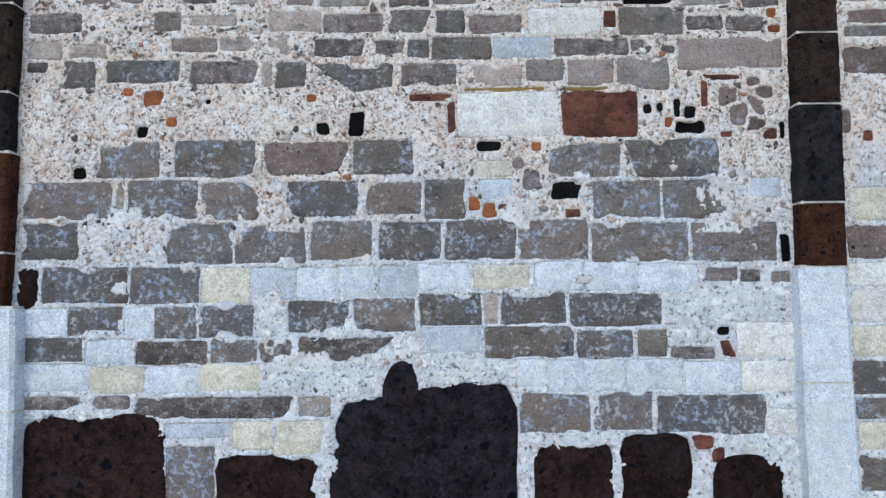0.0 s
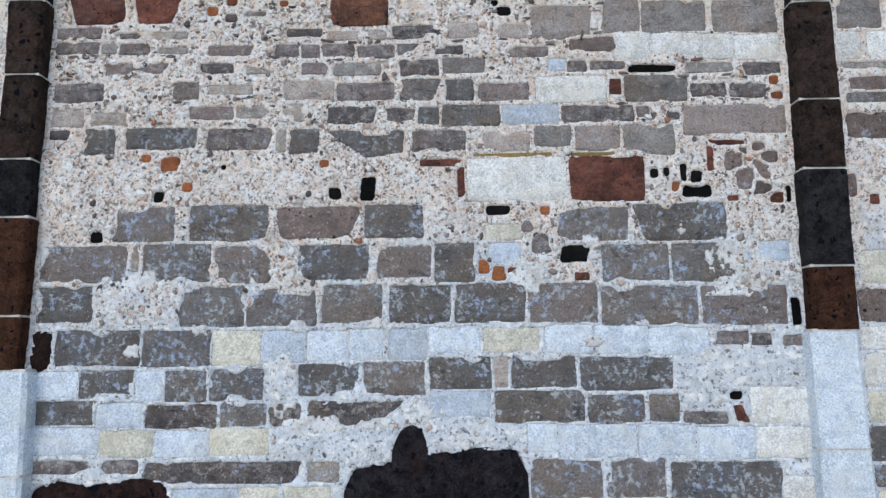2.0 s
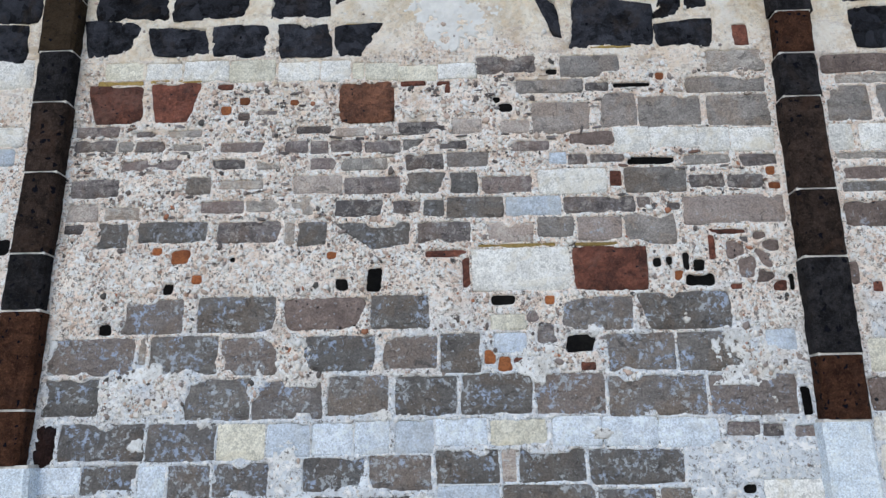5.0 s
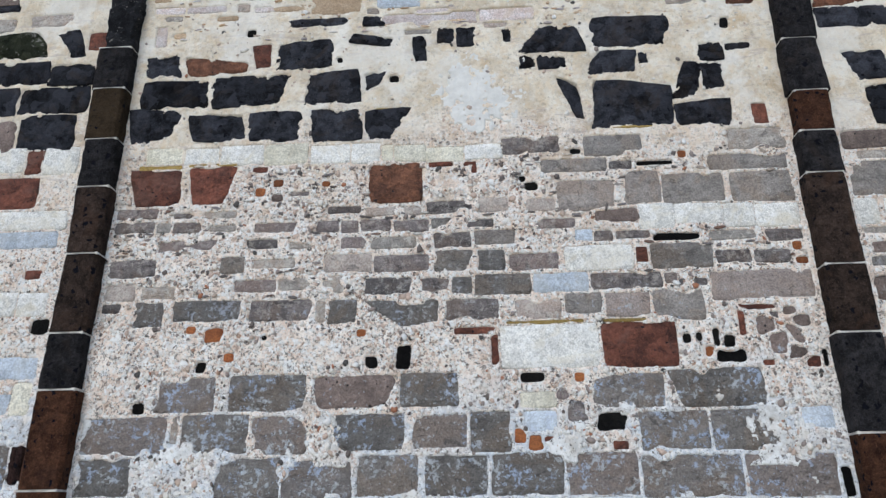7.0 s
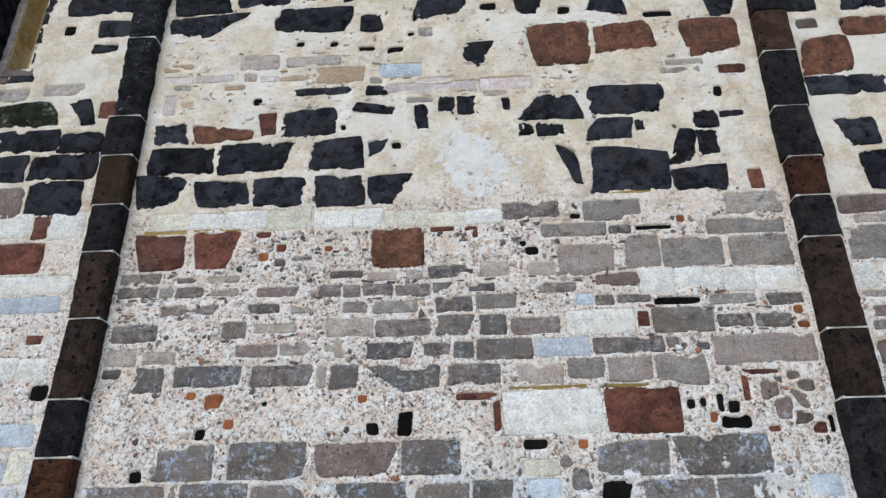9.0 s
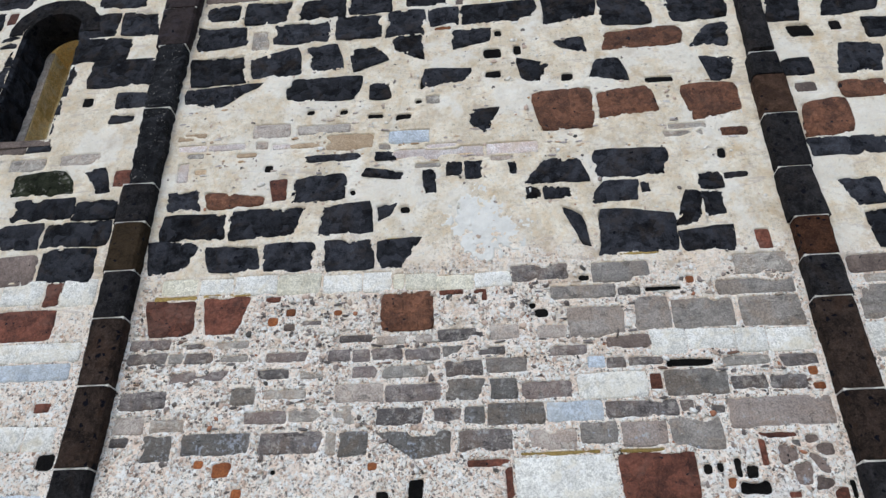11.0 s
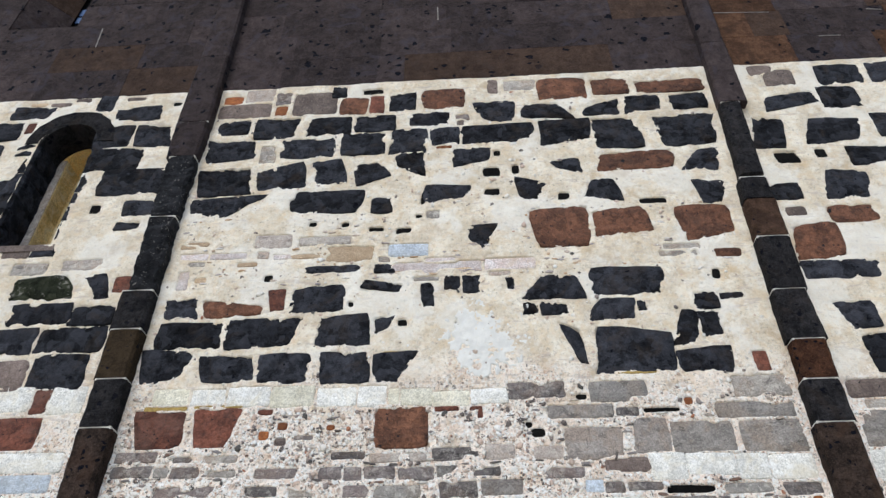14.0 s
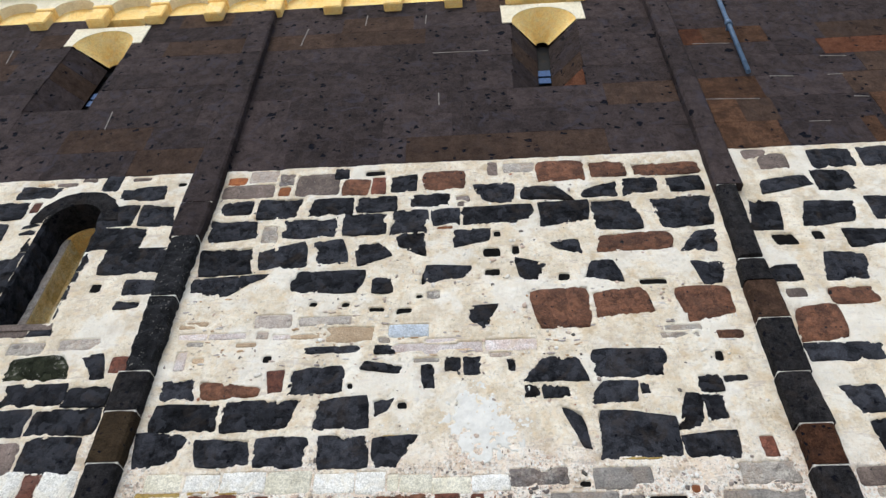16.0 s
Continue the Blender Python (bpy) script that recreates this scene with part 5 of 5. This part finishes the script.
# ---- windows ----
def splayed_window(name, cx, lean, half, sill, spring, label):
    """A slit at the back of a funnel: dark jambs, a sill, a pale limestone arch stone with a conical soffit."""
    thing = empty(name, (cx, WALL, sill), label, "window", "structure")
    slit, depth = 0.06, 0.28
    c1 = cx + lean * (spring - sill)
    for side, stone in ((-1, "plain"), (1, "plain")):
        for k in range(4):
            t0, t1 = k / 4, (k + 1) / 4
            za, zb = sill + (spring - sill) * t0, sill + (spring - sill) * t1
            xa, xb = cx + (c1 - cx) * t0, cx + (c1 - cx) * t1
            bm = bmesh.new()
            pts = []
            for z, xc in ((za + 0.002, xa), (zb - 0.002, xb)):
                for s, y in ((half, WALL + 0.002), (slit, WALL + depth), (half + 0.1, WALL + depth), (half + 0.1, WALL + 0.21), (half + 0.004, WALL + 0.21)):
                    pts.append(bm.verts.new((xc + side * s, y, z)))
            for i in range(5):
                j = (i + 1) % 5
                bm.faces.new((pts[i], pts[j], pts[j + 5], pts[i + 5]))
            bm.faces.new(pts[:5])
            bm.faces.new(pts[5:])
            bmesh.ops.recalc_face_normals(bm, faces=bm.faces)
            part("jamb", bm, ASHLAR["red" if k == 0 and side > 0 and cx > 0 else ("warm" if (k + (side > 0)) % 3 == 2 else "plain")], thing)
    bm = bmesh.new()
    box(bm, cx - half, cx + half, WALL + 0.003, WALL + depth + 0.02, sill - 0.12, sill, 0.004)
    part("sill", bm, ASHLAR["plain"], thing)
    # conical half arch
    bm = bmesh.new()
    n = 16
    outer, inner = [], []
    for i in range(n + 1):
        a = math.pi * i / n
        outer.append(bm.verts.new((c1 + half * math.cos(a), WALL - 0.01, spring + half * 0.92 * math.sin(a))))
        inner.append(bm.verts.new((c1 + slit * math.cos(a), WALL + depth, spring + 0.05 + slit * math.sin(a))))
    for i in range(n):
        bm.faces.new((outer[i], outer[i + 1], inner[i + 1], inner[i]))
    for f in bm.faces:
        f.smooth = True
    part("soffit", bm, YELLOW, thing, "warm yellow conical soffit")
    bm = bmesh.new()
    w, top = half + 0.09, spring + half * 0.92 + 0.07
    pts = [(c1 - w, spring), (c1 - half, spring)] + [(c1 - half * math.cos(math.pi * i / n), spring + half * 0.92 * math.sin(math.pi * i / n)) for i in range(1, n)] + [(c1 + half, spring), (c1 + w, spring), (c1 + w, top), (c1 - w, top)]
    prism(bm, pts, WALL - 0.014, WALL + 0.2)
    bmesh.ops.triangulate(bm, faces=bm.faces)
    part("arch_stone", bm, PALE, thing, "pale limestone arch stone")
    bm = bmesh.new()
    box(bm, cx - slit - 0.02, c1 + slit + 0.02, WALL + depth + 0.045, WALL + depth + 0.06, sill, spring + 0.13)
    part("pane", bm, GLASS, thing, "dark window pane")
    # flat blue strips paint the sky's reflection on the dark pane
    for za, zb in ((7.44, 7.53), (7.56, 7.66)):
        bm = bmesh.new()
        xm = cx + lean * (za - sill)
        box(bm, xm - slit, xm + slit, WALL + depth + 0.02, WALL + depth + 0.03, za, zb)
        part("pane_reflection", bm, BLUE, thing, "blue sky reflection painted low in the slit")
    return thing


splayed_window("window_1", *HIGH_WINDOWS[0], "splayed slit window with pale limestone arch in dark ashlar")
splayed_window("window_2", *HIGH_WINDOWS[1], "splayed slit window with pale limestone arch in dark ashlar")

# the slit window in the rubble of the west bay
cx, half, low, spring = LOW_WINDOW
window = empty("window_3", (cx, WALL, low), "round-arched slit window with basalt jambs and a yellow limestone reveal", "window", "structure")
rng = random.Random(3)
DEEP, BACK = WALL + 0.235, WALL + 0.40


def jamb_stone(side, z0, z1, reach):
    """A rough basalt block whose inner end makes the side of the opening."""
    bm = bmesh.new()
    edge, far = cx + side * (half - 0.014), cx + side * (half + reach)
    rings = []
    for k in range(5):
        z = z0 + (z1 - z0) * k / 4
        inset = 0.010 if k in (0, 4) else 0.0
        jag = lambda d: rng.uniform(-d, d)
        rings.append([bm.verts.new((x + jag(0.007), y, z + (jag(0.004) if 0 < k < 4 else 0))) for x, y in (
            (far - side * inset, WALL + 0.03), (far - side * inset, WALL - 0.004), ((edge + far) / 2, WALL - 0.016 + jag(0.006)), (edge + side * 0.012, WALL - 0.010 + jag(0.004)),
            (edge, WALL + 0.012), (edge + side * jag(0.006), WALL + 0.12), (edge - side * 0.004, DEEP), (far, DEEP))])
    for r0, r1 in zip(rings, rings[1:]):
        for i in range(8):
            bm.faces.new((r0[i], r0[(i + 1) % 8], r1[(i + 1) % 8], r1[i]))
    bm.faces.new(rings[0])
    bm.faces.new(rings[-1])
    bmesh.ops.recalc_face_normals(bm, faces=bm.faces)
    part("jamb", bm, MAT["d"], window, "rough basalt jamb")


for side in (-1, 1):
    z = low
    while z < spring - 0.03:
        z1 = z + rng.uniform(0.17, 0.27)
        if z1 > spring - 0.1:
            z1 = spring
        jamb_stone(side, z + 0.003, z1 - 0.003, rng.uniform(0.07, 0.17) if side < 0 else rng.uniform(0.03, 0.09))
        z = z1
# one thick curved lintel over the opening
bm = bmesh.new()
n, rings = 18, []
for k in range(n + 1):
    a = math.pi * k / n
    c, q = math.cos(a), math.sin(a)
    ro = half + 0.078 + 0.035 * abs(c) + rng.uniform(-0.006, 0.006)
    rings.append([bm.verts.new((cx + r * c, y, spring + r * q * h)) for r, y, h in ((ro, WALL + 0.03, 1.13), (ro, WALL - 0.006, 1.13), (ro - 0.014, WALL - 0.018, 1.13), (half + 0.012, WALL - 0.018, 1.02), (half - 0.014, WALL - 0.006, 1.0), (half - 0.016, DEEP, 1.0), (ro, DEEP, 1.1))])
for r0, r1 in zip(rings, rings[1:]):
    for i in range(7):
        bm.faces.new((r0[i], r0[(i + 1) % 7], r1[(i + 1) % 7], r1[i]))
bm.faces.new(rings[0])
bm.faces.new(rings[-1])
bmesh.ops.recalc_face_normals(bm, faces=bm.faces)
part("lintel", bm, BLOCK["black"], window, "curved dark stone lintel")
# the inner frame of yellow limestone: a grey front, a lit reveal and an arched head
inner, head = half - 0.072, spring + 0.075
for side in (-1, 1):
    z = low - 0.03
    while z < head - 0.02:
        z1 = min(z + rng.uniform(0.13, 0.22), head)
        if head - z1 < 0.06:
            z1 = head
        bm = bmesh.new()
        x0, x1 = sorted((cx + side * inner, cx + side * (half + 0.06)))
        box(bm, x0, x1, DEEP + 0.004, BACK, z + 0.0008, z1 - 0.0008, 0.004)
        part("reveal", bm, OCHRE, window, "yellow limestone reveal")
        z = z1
    bm = bmesh.new()
    x0, x1 = sorted((cx + side * (inner + 0.003), cx + side * (half + 0.05)))
    box(bm, x0, x1, DEEP - 0.003, DEEP + 0.003, low - 0.03, head)
    part("frame", bm, MAT["l"], window, "grey limestone slit frame")
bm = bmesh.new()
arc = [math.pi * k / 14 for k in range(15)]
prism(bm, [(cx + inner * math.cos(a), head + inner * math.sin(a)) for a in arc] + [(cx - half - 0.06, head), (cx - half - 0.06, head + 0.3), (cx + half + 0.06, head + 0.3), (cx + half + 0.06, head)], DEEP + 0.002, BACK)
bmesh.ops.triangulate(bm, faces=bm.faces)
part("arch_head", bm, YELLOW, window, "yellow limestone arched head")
bm = bmesh.new()
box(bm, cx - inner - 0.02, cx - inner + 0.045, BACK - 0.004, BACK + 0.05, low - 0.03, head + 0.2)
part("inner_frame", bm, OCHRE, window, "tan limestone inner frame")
bm = bmesh.new()
box(bm, cx - half - 0.1, cx + half + 0.1, BACK + 0.03, BACK + 0.06, low - 0.05, head + 0.3)
part("pane", bm, GLASS, window, "black glass of the slit")
bm = bmesh.new()
box(bm, cx - half - 0.05, cx + half + 0.04, WALL - 0.012, DEEP, low - 0.06, low + 0.012, 0.012)
part("sill", bm, MAT["v"], window, "brown stone sill")

# ---- corbel table under the eaves ----
table = empty("corbel_table", (0, WALL, EAVES), "corbel table of yellow limestone with small blind arches", "cornice")
PITCH, FIRST, OUT = 0.612, -6.226, 3.105
for i in range(21):
    x = FIRST + PITCH * i
    bm = bmesh.new()
    low_z, spring_z = EAVES - 0.15, EAVES + 0.10
    box(bm, x - 0.09, x + 0.09, OUT, WALL + 0.02, low_z, spring_z, 0.010)
    box(bm, x - 0.10, x + 0.10, OUT - 0.012, WALL + 0.02, spring_z, spring_z + 0.05, 0.008)
    part("corbel", bm, YELLOW, table)
    # blind arch to the next corbel
    bm = bmesh.new()
    xc, r, rise = x + PITCH / 2, PITCH / 2 - 0.10, 0.15
    top_z = spring_z + 0.05
    pts = [(xc - PITCH / 2 + 0.002, top_z), (xc - r, top_z)] + [(xc - r * math.cos(math.pi * k / 12), top_z + rise * math.sin(math.pi * k / 12)) for k in range(1, 12)] + [(xc + r, top_z), (xc + PITCH / 2 - 0.002, top_z), (xc + PITCH / 2 - 0.002, top_z + 0.30), (xc - PITCH / 2 + 0.002, top_z + 0.30)]
    prism(bm, pts, OUT - 0.008, WALL + 0.02)
    bmesh.ops.triangulate(bm, faces=bm.faces)
    part("arch", bm, PALE, table)
bm = bmesh.new()
box(bm, -6.6, 6.6, WALL - 0.002, WALL + 0.2, EAVES, EAVES + 0.62, 0.0)
part("frieze", bm, YELLOW, table, "yellow limestone frieze behind the arches")
bm = bmesh.new()
box(bm, -6.6, 6.6, 2.9, WALL + 0.2, EAVES + 0.452, EAVES + 0.62, 0.02)
part("cornice", bm, PALE, table, "pale limestone cornice slab")

# ---- downpipe ----
pipe = empty("drainpipe", (2.32, 3.13, 6.86), "short blue-grey drainpipe ending on the ashlar", "pipe")
for name, z0, z1, r in (("tube", 6.86, 8.95, 0.02), ("collar", 7.66, 7.72, 0.031)):
    bm = bmesh.new()
    lean = 0.085
    bmesh.ops.create_cone(bm, cap_ends=True, segments=20, radius1=r, radius2=r, depth=z1 - z0, matrix=Matrix.Translation((2.325 + lean * ((z0 + z1) / 2 - 6.86), 3.13, (z0 + z1) / 2)) @ Euler((0, math.atan(lean), 0)).to_matrix().to_4x4())
    for f in bm.faces:
        f.smooth = len(f.verts) == 4
    ob = part(name, bm, PIPE, pipe)
    ob.matrix_parent_inverse = Matrix.Translation((-2.32, -3.13, -6.86))
bm = bmesh.new()
box(bm, 2.385, 2.41, 3.12, WALL, 7.675, 7.70)
part("bracket", bm, PIPE, pipe).matrix_parent_inverse = Matrix.Translation((-2.32, -3.13, -6.86))

# ---- plain walls and roof that close the church ----
for name, a, b, c, d in (("wall_left_end", -6.2, -5.6, WALL + 0.75, 11.0), ("wall_right_end", 5.6, 6.2, WALL + 0.75, 11.0), ("wall_back", -6.2, 6.2, 11.0, 11.6)):
    bm = bmesh.new()
    box(bm, a, b, c, d, 0, 9.3)
    mesh_object(name, bm, PLASTER, label="plain rubble wall of the church", category="wall", kind="structure")
bm = bmesh.new()
a = [bm.verts.new((-6.6, y, z)) for y, z in ((2.85, 9.42), (7.4, 11.0), (11.9, 9.42), (11.9, 9.28), (7.4, 10.8), (2.85, 9.22))]
b = [bm.verts.new((6.6, v.co.y, v.co.z)) for v in a]
for k in range(6):
    bm.faces.new((a[k], a[(k + 1) % 6], b[(k + 1) % 6], b[k]))
bm.faces.new(a)
bm.faces.new(b)
bmesh.ops.recalc_face_normals(bm, faces=bm.faces)
mesh_object("roof", bm, ROOF, label="low pitched clay roof of the church", category="roof", kind="structure")

# things whose parts are built in world places keep those places
for thing in [o for o in scene.objects if o.type == "EMPTY"]:
    for child in thing.children:
        child.matrix_parent_inverse = Matrix.Translation(-thing.location)
